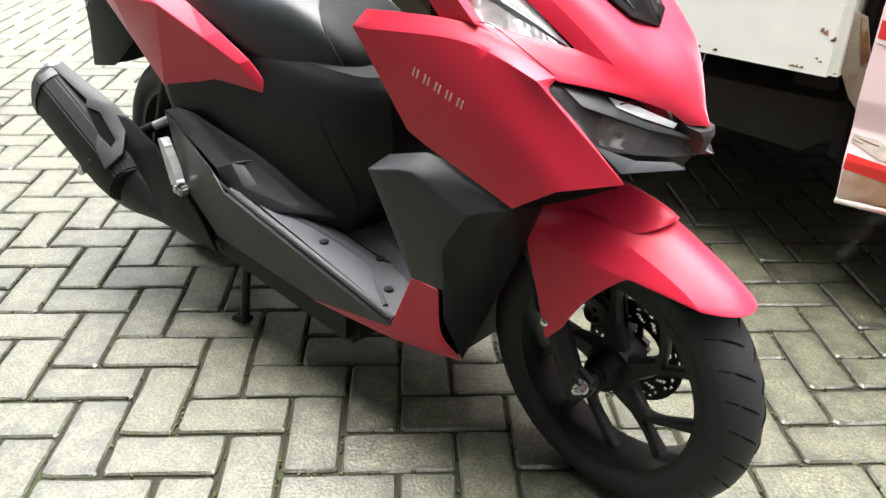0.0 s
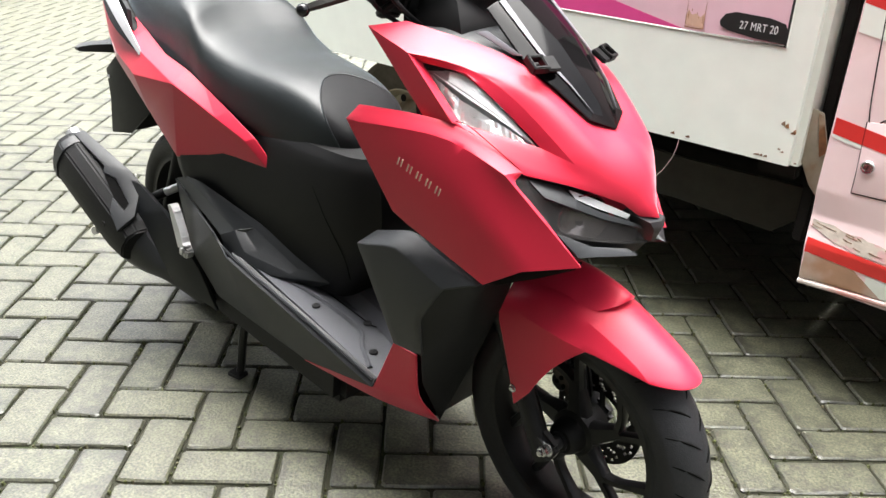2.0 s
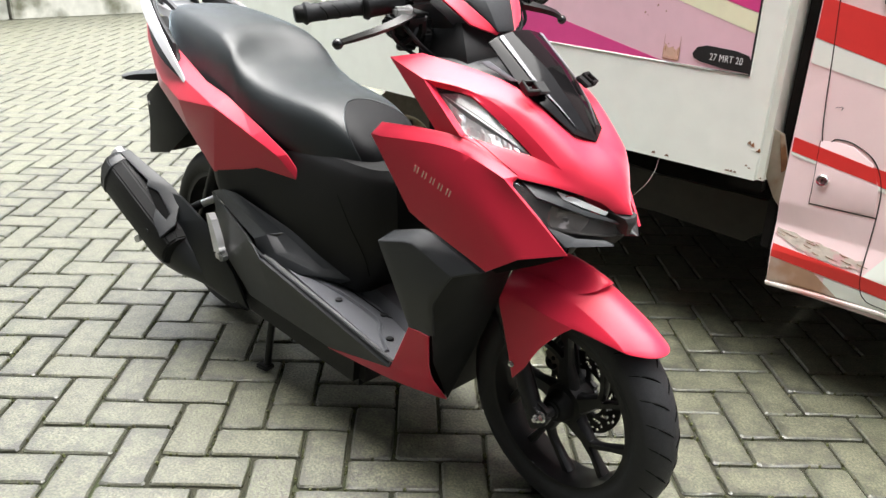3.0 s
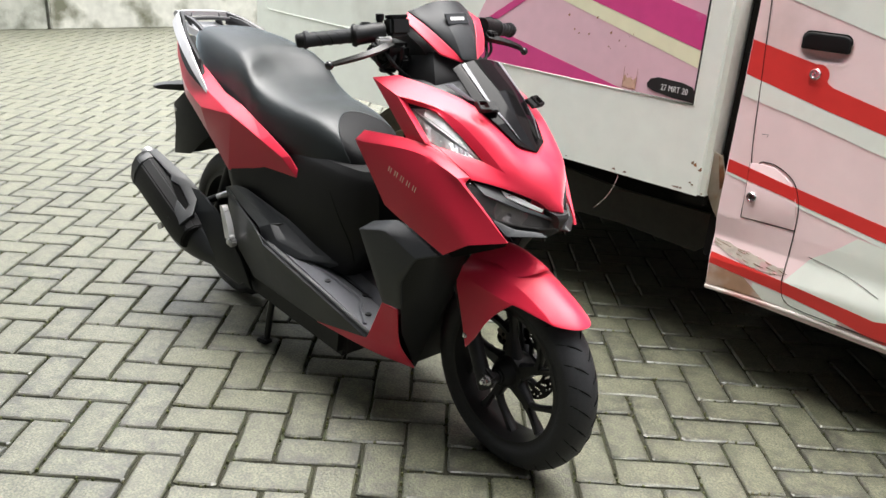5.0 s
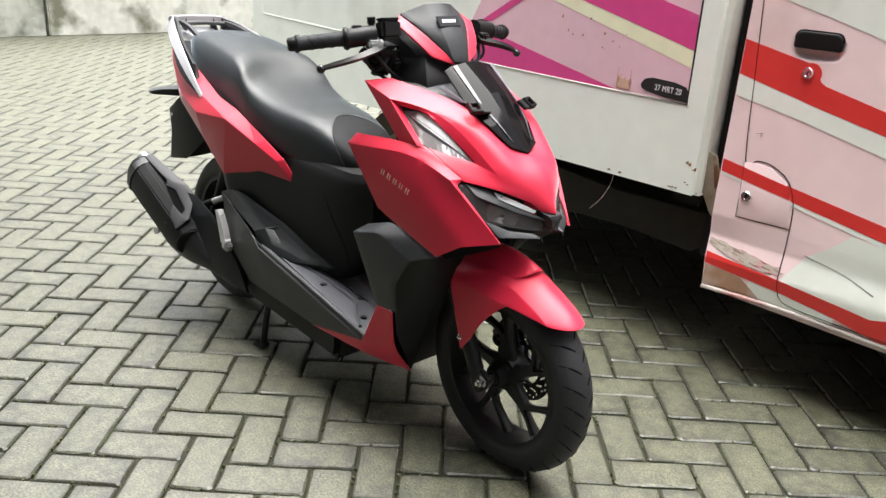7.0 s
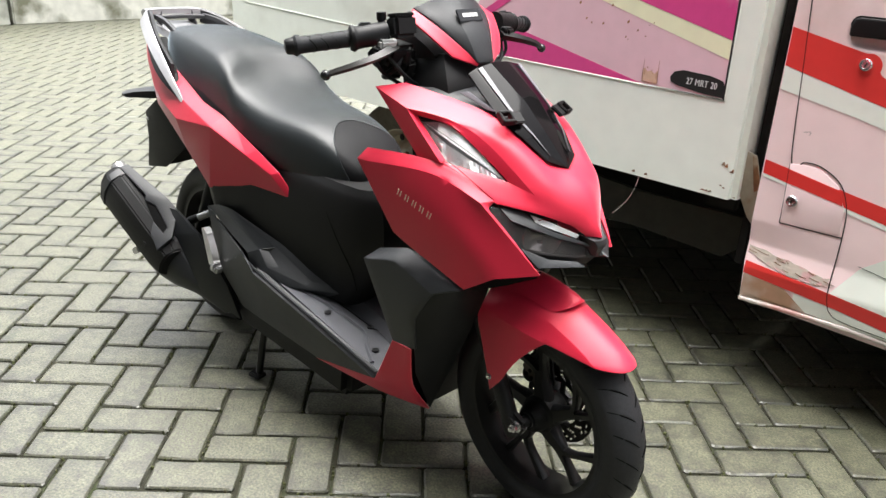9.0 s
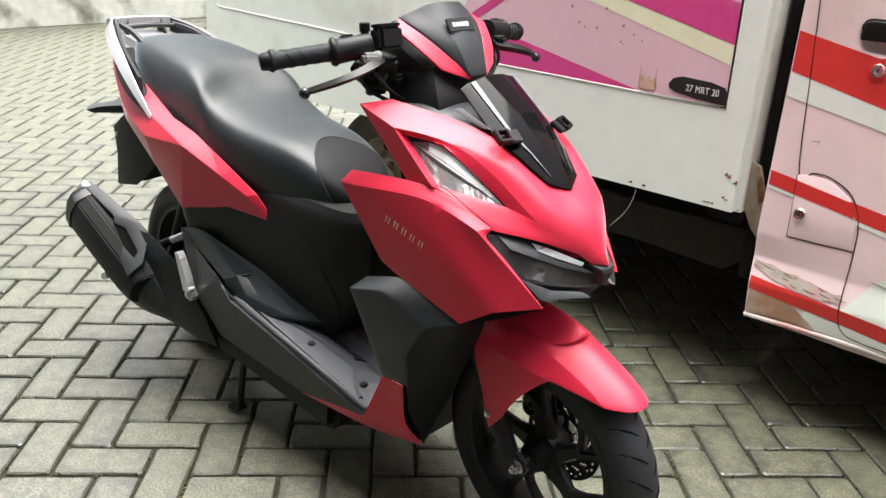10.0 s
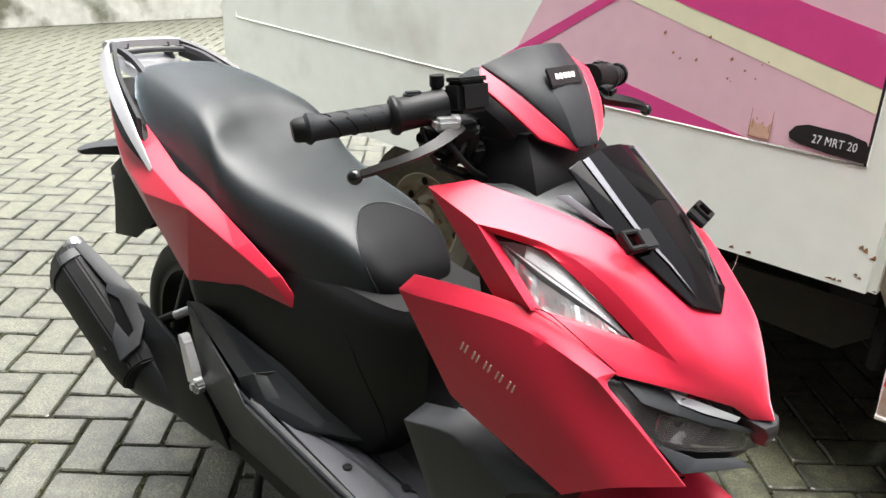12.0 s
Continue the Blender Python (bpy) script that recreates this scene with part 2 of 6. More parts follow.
def spline(ps, n):
    """Catmull-Rom through ps, n steps a span."""
    ps = [Vector(p) for p in ps]
    ext = [2 * ps[0] - ps[1]] + ps + [2 * ps[-1] - ps[-2]]
    out = []
    for i in range(1, len(ext) - 2):
        a, b, c, d = ext[i - 1 : i + 3]
        for k in range(n):
            t = k / n
            out.append(0.5 * ((2 * b) + (c - a) * t + (2 * a - 5 * b + 4 * c - d) * t * t + (3 * b - a - 3 * c + d) * t ** 3))
    return out + [ps[-1]]


def loft(rings, steps=3, closed=True, caps=True, ring_steps=0):
    """A skin through rings of equally many points, smoothed along its length."""
    if ring_steps:
        rings = [spline(r, ring_steps) if not closed else spline(list(r) + [r[0]], ring_steps)[:-1] for r in rings]
    cols = [spline([r[i] for r in rings], steps) for i in range(len(rings[0]))] if steps > 1 else [[Vector(r[i]) for r in rings] for i in range(len(rings[0]))]
    bm = bmesh.new()
    grid = [[bm.verts.new(c[j]) for c in cols] for j in range(len(cols[0]))]
    m = len(cols)
    for j in range(len(grid) - 1):
        for i in range(m if closed else m - 1):
            bm.faces.new((grid[j][i], grid[j][(i + 1) % m], grid[j + 1][(i + 1) % m], grid[j + 1][i]))
    if caps and closed:
        bm.faces.new(grid[0])
        bm.faces.new(grid[-1])
    return bm


def tube(path, radius, n=10, steps=4, caps=True):
    """A round bar along a smoothed path; radius: one, or one per point."""
    ps = spline(path, steps) if steps > 1 else [Vector(p) for p in path]
    rs = radius if isinstance(radius, (list, tuple)) else [radius] * len(path)
    rr = [float(v) for v in np.interp(np.linspace(0, len(path) - 1, len(ps)), range(len(path)), rs)]
    bm = bmesh.new()
    rows, up = [], None
    for i, p in enumerate(ps):
        d = (ps[min(i + 1, len(ps) - 1)] - ps[max(i - 1, 0)]).normalized()
        if up is None:
            up = d.orthogonal().normalized()
        up = (up - d * up.dot(d)).normalized()
        side = d.cross(up)
        rows.append([bm.verts.new(p + rr[i] * (math.cos(2 * math.pi * k / n) * up + math.sin(2 * math.pi * k / n) * side)) for k in range(n)])
    for a, b in zip(rows, rows[1:]):
        for k in range(n):
            bm.faces.new((a[k], a[(k + 1) % n], b[(k + 1) % n], b[k]))
    if caps:
        bm.faces.new(rows[0])
        bm.faces.new(rows[-1])
    return bm


def block(size, bevel=0.003, at=(0, 0, 0), turn=(0, 0, 0), segments=2):
    bm = bmesh.new()
    bmesh.ops.create_cube(bm, size=1)
    bmesh.ops.scale(bm, vec=size, verts=bm.verts[:])
    if bevel:
        bmesh.ops.bevel(bm, geom=bm.edges[:], offset=bevel, segments=segments, affect="EDGES", clamp_overlap=True)
    bm.transform(pose(*at, *turn))
    return bm


def joined(*bms):
    out = bmesh.new()
    for b in bms:
        tmp = bpy.data.meshes.new("tmp")
        b.to_mesh(tmp)
        b.free()
        out.from_mesh(tmp)
        bpy.data.meshes.remove(tmp)
    return out


def lathe_y(profile, n=64, centre=(0, 0, 0)):
    """A body of revolution about the y axis through centre; profile: (radius, y) round a closed outline."""
    bm = bmesh.new()
    rows = []
    for k in range(n):
        a = 2 * math.pi * k / n
        rows.append([bm.verts.new((centre[0] + r * math.cos(a), centre[1] + y, centre[2] + r * math.sin(a))) for r, y in profile])
    m = len(profile)
    for k in range(n):
        a, b = rows[k], rows[(k + 1) % n]
        for i in range(m):
            bm.faces.new((a[i], a[(i + 1) % m], b[(i + 1) % m], b[i]))
    return bm


def disc_y(r, thick, centre, n=24, bevel=0.002):
    return lathe_y([(0.0005, -thick / 2), (r - bevel, -thick / 2), (r, -thick / 2 + bevel), (r, thick / 2 - bevel), (r - bevel, thick / 2), (0.0005, thick / 2)], n, centre)


def empty(name, m=None):
    ob = new(name)
    if m is not None:
        ob.matrix_basis = m
    return ob


def subpanel(name, points, faces, mat, parent, label="", creases=(), sharp=(), thick=0.004, bevel=0.0015, levels=2, both=False, inward=None, xf=None):
    """A smoothly curved panel through a cage of named corners; creases: (corner, corner, weight); sharp: corners kept."""
    bm = bmesh.new()
    ce = bm.edges.layers.float.new("crease_edge")
    cv = bm.verts.layers.float.new("crease_vert")
    for sd in ((1, -1) if both else (1,)):
        vs = {k: bm.verts.new((p[0], p[1] * sd, p[2])) for k, p in points.items()}
        for f in faces:
            bm.faces.new([vs[k] for k in f])
        for a, b, w in creases:
            e = bm.edges.get((vs[a], vs[b]))
            if e:
                e[ce] = w
                e.smooth = w < 0.7
        for k in sharp:
            vs[k][cv] = 1.0
    if both:
        bmesh.ops.remove_doubles(bm, verts=bm.verts[:], dist=0.0008)
    bmesh.ops.recalc_face_normals(bm, faces=bm.faces[:])
    if inward is not None:
        c = Vector(inward)
        if sum((f.calc_center_median() - c).dot(f.normal) * f.calc_area() for f in bm.faces) < 0:
            bmesh.ops.reverse_faces(bm, faces=bm.faces[:])
    if xf is not None:
        bm.transform(xf)
    mesh = bpy.data.meshes.new(name)
    bm.to_mesh(mesh)
    bm.free()
    mesh.shade_smooth()
    ob = link(name, mesh, mat, parent, label)
    sub = ob.modifiers.new("subdivide", "SUBSURF")
    sub.levels = sub.render_levels = levels
    sub.boundary_smooth = "PRESERVE_CORNERS"
    if thick:
        so = ob.modifiers.new("thickness", "SOLIDIFY")
        so.thickness, so.offset = thick, -1.0
    if bevel:
        bv = ob.modifiers.new("edges", "BEVEL")
        bv.width, bv.segments, bv.limit_method, bv.angle_limit = bevel, 2, "ANGLE", radians(40)
    return ob


# ---- scooter ----
scooter = tagged(empty("scooter", pose(0, 0, 0, -1.15)), "matte red automatic scooter with black seat parked on paving", "scooter")
AXIS = Vector((-math.sin(radians(26.5)), 0, math.cos(radians(26.5))))
STEER = Matrix.Translation((0.08, 0, 0)) @ Matrix.Rotation(radians(-5), 4, AXIS) @ Matrix.Translation((-0.08, 0, 0))
FRONT = Vector((0.004, 0, 0.258))
REAR = Vector((-1.277, 0, 0.268))


def side(points, s):
    """Corners given for the right side (y < 0), for side s."""
    return points if s < 0 else mirrored(points)


def tyre_mesh(R, half, rim_r):
    prof = [(rim_r, -half * 0.72), (rim_r + 0.004, -half * 0.84), (rim_r + 0.012, -half * 0.86), (rim_r + 0.016, -half * 0.93), (rim_r + 0.35 * (R - rim_r), -half), (R - 0.036, -half * 0.97), (R - 0.030, -half * 0.93), (R - 0.013, -half * 0.68),
            (R - 0.004, -half * 0.36), (R, 0), (R - 0.004, half * 0.36), (R - 0.013, half * 0.68), (R - 0.030, half * 0.93), (R - 0.036, half * 0.97),
            (rim_r + 0.35 * (R - rim_r), half), (rim_r + 0.016, half * 0.93), (rim_r + 0.012, half * 0.86), (rim_r + 0.004, half * 0.84), (rim_r, half * 0.72)]
    return lathe_y(prof, 84)


def bar_ring(p, t, w, d):
    nrm = Vector((-t.z, 0, t.x))
    j = Vector((0, 1, 0))
    return [p + nrm * (w * a) + j * (d * b) for a, b in ((0.7, -1), (1, -0.4), (1, 0.4), (0.7, 1), (-0.7, 1), (-1, 0.4), (-1, -0.4), (-0.7, -1))]


def spoke_mesh(a, rim_r):
    """One swept spoke: a stem that forks into a straight arm and a trailing one."""
    rad = lambda r, b: Vector((r * math.cos(b), 0, r * math.sin(b)))

    def bar(points, sizes):
        ts = [(points[min(k + 1, len(points) - 1)] - points[max(k - 1, 0)]).normalized() for k in range(len(points))]
        return loft([bar_ring(p, t, w, d) for p, t, (w, d) in zip(points, ts, sizes)], 3)

    stem = bar([rad(0.024, a - 0.14), rad(0.056, a - 0.05), rad(0.080, a + 0.01), rad(0.102, a + 0.03)], ((0.026, 0.020), (0.0185, 0.016), (0.0150, 0.013), (0.0110, 0.011)))
    straight = bar([rad(0.086, a - 0.06), rad(0.125, a - 0.04), rad(rim_r - 0.008, a - 0.05)], ((0.0085, 0.011), (0.0072, 0.010), (0.0100, 0.013)))
    swept = bar([rad(0.088, a - 0.00), rad(0.109, a + 0.20), rad(0.130, a + 0.41), rad(rim_r - 0.008, a + 0.63)], ((0.0085, 0.011), (0.0072, 0.010), (0.0072, 0.010), (0.0105, 0.013)))
    return joined(stem, straight, swept)


def wheel(name, label, at, R, half, rim_r, start, tyre_label):
    ring = lathe_y([(rim_r + 0.007, -half * 0.84), (rim_r - 0.004, -half * 0.84), (rim_r - 0.007, -half * 0.62), (rim_r - 0.011, -half * 0.25), (rim_r - 0.012, 0), (rim_r - 0.011, half * 0.25), (rim_r - 0.007, half * 0.62), (rim_r - 0.004, half * 0.84), (rim_r + 0.007, half * 0.84)], 72)
    w = part(name, ring, SATIN, scooter, label, xf=at)
    part("hub", lathe_y([(0.012, -0.052), (0.024, -0.052), (0.031, -0.044), (0.036, -0.024), (0.044, -0.018), (0.044, 0.014), (0.038, 0.040), (0.012, 0.046)], 36), BLACK, w, xf=at)
    for k in range(5):
        part("spoke", spoke_mesh(start + 2 * math.pi * k / 5, rim_r), SATIN, w, xf=at)
    part("tyre", tyre_mesh(R, half, rim_r), RUBBER, w, tyre_label, xf=at)
    tread = part("tread_pattern", tread_mesh(R, half, 30), GROOVE_BLACK, w, xf=at)
    tread["kind"] = "stuff"
    return w


def tread_mesh(R, half, count):
    """Slanted grooves of the tread, sunk into the crown."""
    out = []
    for k in range(count):
        a0 = 2 * math.pi * k / count
        for s in (-1, 1):
            path = []
            for f, da in ((0.10, 0.0), (0.36, 0.050), (0.68, 0.108), (0.90, 0.146)):
                r = R - (0.0 if f < 0.3 else 0.0305 * ((f - 0.12) / 0.81) ** 1.9) - 0.0008
                a = a0 + (0.5 if s > 0 else 0) * 2 * math.pi / count + da
                path.append((r * math.cos(a), s * half * f, r * math.sin(a)))
            out.append(tube(path, [0.0010, 0.0021, 0.0023, 0.0012], 5, 3))
    return joined(*out)


# Matte near-black for tread grooves, panel gaps and shaded voids
GROOVE_BLACK = material("groove_and_void_black", (0.004, 0.004, 0.004), 0.9, 0, 0.2, 100, 9, spec=0.1)
FW = STEER @ Matrix.Translation(FRONT)
front_wheel = wheel("front_wheel", "satin black alloy wheel with forked spokes", FW, 0.258, 0.050, 0.178, radians(-46), "black rubber tyre with slanted tread grooves")


def drilled_disc():
    """A rotor ring with a row of round holes and a row of long slots cut through it."""
    bm = bmesh.new()
    n = 180
    radii = [0.052, 0.057, 0.061, 0.065, 0.069, 0.074, 0.079, 0.084, 0.089, 0.095]
    grid = [[bm.verts.new((r * math.cos(2 * math.pi * k / n), 0.060, r * math.sin(2 * math.pi * k / n))) for k in range(n)] for r in radii]
    for i in range(len(radii) - 1):
        for k in range(n):
            slot = i in (2, 3, 4) and (k - 2 * i) % 12 < 4
            hole = (i == 6 and k % 9 in (0, 1, 2)) or (i == 7 and k % 9 in (4, 5, 6) and k % 18 < 9)
            if slot or hole:
                continue
            q = (k + 1) % n
            bm.faces.new((grid[i][k], grid[i][q], grid[i + 1][q], grid[i + 1][k]))
    bmesh.ops.delete(bm, geom=[v for v in bm.verts if not v.link_faces], context="VERTS")
    bmesh.ops.recalc_face_normals(bm, faces=bm.faces[:])
    bmesh.ops.solidify(bm, geom=bm.faces[:], thickness=0.004)
    return bm


part("brake_disc", drilled_disc(), SATIN, front_wheel, "drilled black disc brake rotor", xf=FW)
for k in range(5):
    a = 2 * math.pi * k / 5
    part("disc_arm", tube([(0.035 * math.cos(a), 0.050, 0.035 * math.sin(a)), (0.059 * math.cos(a + 0.3), 0.060, 0.059 * math.sin(a + 0.3))], 0.006, 6, 1), SATIN, front_wheel, xf=FW)
part("axle_nut", joined(disc_y(0.0105, 0.012, (0, -0.095, 0), 6, 0.001), disc_y(0.014, 0.003, (0, -0.0885, 0), 20, 0.0006), disc_y(0.0058, 0.022, (0, -0.098, 0), 12, 0.001)), STEEL, front_wheel, "zinc-plated axle nut", xf=FW)
part("axle_spacer", joined(disc_y(0.013, 0.030, (0, -0.062, 0), 20, 0.002), disc_y(0.018, 0.006, (0, -0.054, 0), 20, 0.001)), SATIN, front_wheel, "dark axle spacer", xf=FW)


def fork_leg(s):
    a = FRONT + Vector((0, s * 0.077, 0))
    base = a + Vector((-0.026, 0, -0.004))
    low = tube([base - AXIS * 0.034, base - AXIS * 0.030, base - AXIS * 0.02, base + AXIS * 0.10, base + AXIS * 0.26], [0.010, 0.017, 0.020, 0.020, 0.020], 18, 2)
    top = tube([base + AXIS * 0.25, base + AXIS * 0.46], 0.0145, 14, 1)
    lug = block((0.052, 0.030, 0.040), 0.010, tuple(a + Vector((-0.010, 0, 0))), (0, 26, 0), 3)
    return joined(low, top, lug)


for s in (-1, 1):
    part("fork_leg", fork_leg(s), SATIN, scooter, "black front fork leg", xf=STEER)
caliper = part("brake_caliper", joined(block((0.082, 0.046, 0.056), 0.012, (-0.062, 0.072, 0.316), (0, 38, 0), 3), disc_y(0.019, 0.044, (-0.048, 0.056, 0.330), 20, 0.003), disc_y(0.019, 0.044, (-0.078, 0.056, 0.300), 20, 0.003)), SATIN, scooter, "black brake caliper", xf=STEER)
part("piston_face", block((0.058, 0.006, 0.036), 0.006, (-0.062, 0.032, 0.316), (0, 38, 0), 3), CAST_GREY, caliper, "brownish cast face of the caliper", xf=STEER)
for x, z in ((-0.078, 0.306), (-0.068, 0.318), (-0.056, 0.328), (-0.062, 0.302)):
    part("caliper_hole", disc_y(0.0048, 0.003, (x, 0.0282, z), 12, 0.0008), GROOVE_BLACK, caliper, xf=STEER)
part("caliper_bracket", block((0.020, 0.014, 0.13), 0.004, (-0.030, 0.045, 0.36), (0, -14, 0)), SATIN, caliper, xf=STEER)
for n, path in enumerate((((-0.05, 0.075, 0.37), (-0.02, 0.085, 0.43), (-0.07, 0.085, 0.50), (-0.16, 0.06, 0.60)), ((-0.075, 0.05, 0.36), (-0.085, 0.03, 0.43), (-0.11, 0.03, 0.50), (-0.16, 0.03, 0.58)))):
    part("brake_hose", tube(path, 0.0045, 8, 5), BLACK, scooter, xf=STEER)

FENDER = {"t0": (0.214, 0, 0.4646), "t1": (0.158, 0, 0.513), "t2": (0.075, 0, 0.558), "t3": (-0.03, 0, 0.580), "t4": (-0.14, 0, 0.572),
          "s0": (0.206, -0.031, 0.4650), "s1": (0.0975, -0.058, 0.5010), "s2": (0.033, -0.063, 0.527), "s3": (-0.032, -0.069, 0.540), "s4": (-0.119, -0.078, 0.520),
          "s01": (0.138, -0.057, 0.4830), "e0": (0.164, -0.056, 0.4665), "e1": (0.107, -0.067, 0.4740), "e2": (0.054, -0.079, 0.4815), "e3": (-0.0035, -0.098, 0.427), "e4": (-0.035, -0.104, 0.362),
          "e5": (-0.066, -0.104, 0.322), "e6": (-0.100, -0.101, 0.427), "e7": (-0.1425, -0.091, 0.5034), "x": (0.006, -0.092, 0.488), "x0": (-0.076, -0.095, 0.503)}
fender = subpanel("front_fender", FENDER, [("t0", "t1", "s0"), ("t1", "s01", "e0", "s0"), ("t1", "t2", "s1", "s01"), ("t2", "t3", "s3", "s2"), ("t2", "s2", "s1"), ("t3", "t4", "s4", "s3"),
                  ("s01", "s1", "e1", "e0"), ("s1", "s2", "e2", "e1"), ("s2", "s3", "x", "e2"), ("s3", "s4", "x0", "x"), ("e2", "x", "e3"), ("x", "x0", "e6", "e3"), ("e6", "e5", "e4", "e3"), ("s4", "e7", "x0"), ("x0", "e7", "e6")],
                  RED, scooter, "matte red front mudguard", [("s1", "s2", 0.95), ("s1", "s01", 0.95), ("s01", "e0", 0.95), ("s2", "s3", 0.6), ("s3", "s4", 0.5), ("x", "e2", 0.8), ("x", "x0", 0.8), ("e6", "e5", 1), ("e5", "e4", 1), ("e6", "e7", 0.8), ("e4", "e3", 0.7)], ("e5", "e7", "s4"), 0.003, 0.001, 2, True, (0, 0, 0.2), STEER)
part("fender_crown", loft([[(0.073, 0, 0.5550), (0.073, 0, 0.5550), (0.073, 0, 0.5550)]] + [
    [(0.062, -0.028, 0.5480), (0.066, 0, 0.5630), (0.062, 0.028, 0.5480)], [(0.032, -0.047, 0.5370), (0.034, 0, 0.5740), (0.032, 0.047, 0.5370)], [(-0.03, -0.054, 0.5470), (-0.03, 0, 0.5830), (-0.03, 0.054, 0.5470)], [(-0.11, -0.057, 0.538), (-0.11, 0, 0.580), (-0.11, 0.057, 0.538)]], 5, closed=False, ring_steps=5), RED, fender, "raised crown of the mudguard", 60, STEER)
for s in (-1, 1):
    part("fender_bolt", joined(disc_y(0.0055, 0.006, (-0.070, s * 0.1065, 0.354), 6, 0.001), disc_y(0.0075, 0.002, (-0.070, s * 0.1045, 0.354), 14, 0.0005)), STEEL, fender, xf=STEER)

# front fairing
FAIR = {"a": (-0.366, -0.245, 0.790), "b": (-0.349, -0.232, 0.815), "c": (-0.168, -0.213, 0.803), "d": (-0.150, -0.192, 0.818), "e": (-0.073, -0.189, 0.760),
        "f": (-0.063, -0.159, 0.761), "g": (0.039, -0.127, 0.632), "h": (-0.035, -0.176, 0.613), "i": (-0.097, -0.190, 0.572), "j": (-0.285, -0.212, 0.645), "j2": (-0.255, -0.205, 0.628),
        "k": (-0.108, -0.211, 0.705), "eg": (-0.016, -0.158, 0.696), "ac": (-0.267, -0.231, 0.797), "bd": (-0.245, -0.208, 0.820), "ak": (-0.215, -0.222, 0.705),
        "v": (-0.071, -0.169, 0.745), "v2": (-0.037, -0.152, 0.712)}
for s in (-1, 1):
    BADGE0, BADGE1 = (-0.254, 0.7440), (-0.170, 0.7135)
    sf = subpanel("side_fairing", side(FAIR, s), [("a", "b", "bd", "ac"), ("ac", "bd", "d", "c"), ("c", "d", "f", "e"), ("a", "ac", "ak", "j"), ("ac", "c", "k", "ak"), ("j", "ak", "i", "j2"), ("ak", "k", "h", "i"), ("c", "e", "eg", "k"), ("k", "eg", "g", "h"), ("e", "f", "v"), ("e", "v", "v2", "eg"), ("eg", "v2", "g")], RED, scooter, "matte red leg fairing",
                  [("a", "ac", 0.95), ("ac", "c", 0.95), ("c", "e", 0.9), ("c", "k", 0.15), ("k", "h", 0.5), ("j", "j2", 1), ("a", "j", 1), ("j2", "i", 1), ("e", "eg", 1), ("eg", "g", 1), ("g", "h", 1), ("h", "i", 1), ("b", "bd", 0.9), ("e", "f", 0.8), ("v", "v2", 1), ("v2", "g", 1)], ("a", "b", "e", "f", "g", "i", "h", "j", "j2", "v"), 0.006, 0.002, inward=(-0.15, 0, 0.7))
    for n in range(10):
        t = (n // 2) / 4.35 + (n % 2) * 0.081
        p = Vector((BADGE0[0] + (BADGE1[0] - BADGE0[0]) * t, 0, BADGE0[1] + (BADGE1[1] - BADGE0[1]) * t))
        m = Matrix.Translation((p.x, s * (0.2318 - 0.0085 * t), p.z)) @ Euler((0, radians(20), 0)).to_matrix().to_4x4() @ Euler((0, 0, radians(s * -7))).to_matrix().to_4x4()
        part("badge_bar", block((0.0026, 0.0014, 0.0135), 0.0004), BADGE, sf, "pale badge", xf=m)

NOSE = {"s1": (-0.352, -0.213, 0.937), "n2": (-0.320, -0.160, 0.945), "n3": (-0.235, -0.125, 0.929), "n4": (-0.140, -0.090, 0.908), "n5": (-0.043, -0.042, 0.828), "n56": (-0.026, -0.020, 0.818), "n6": (-0.014, 0, 0.812),
        "s2": (-0.266, -0.208, 0.908), "r1": (-0.165, -0.152, 0.896), "c1": (-0.010, -0.106, 0.777), "f1": (0.034, -0.067, 0.775), "ct": (0.066, 0, 0.782), "hx": (-0.076, -0.106, 0.870), "h5": (-0.010, -0.088, 0.818), "tl1": (-0.257, -0.184, 0.892), "l1": (-0.181, -0.168, 0.888),
        "tl3": (-0.063, -0.123, 0.793), "f": (-0.062, -0.157, 0.757), "hm": (0.004, -0.112, 0.747), "hq": (0.046, -0.047, 0.718), "hr": (0.064, -0.023, 0.697), "ns": (0.086, 0, 0.696), "rm": (-0.092, -0.128, 0.846), "lm": (-0.122, -0.143, 0.842), "nm": (-0.092, -0.068, 0.870),
        "s5": (-0.228, -0.199, 0.808), "s3": (-0.172, -0.201, 0.818), "tl2": (-0.170, -0.183, 0.815), "d": (-0.150, -0.184, 0.807), "d6": (-0.160, -0.188, 0.785)}
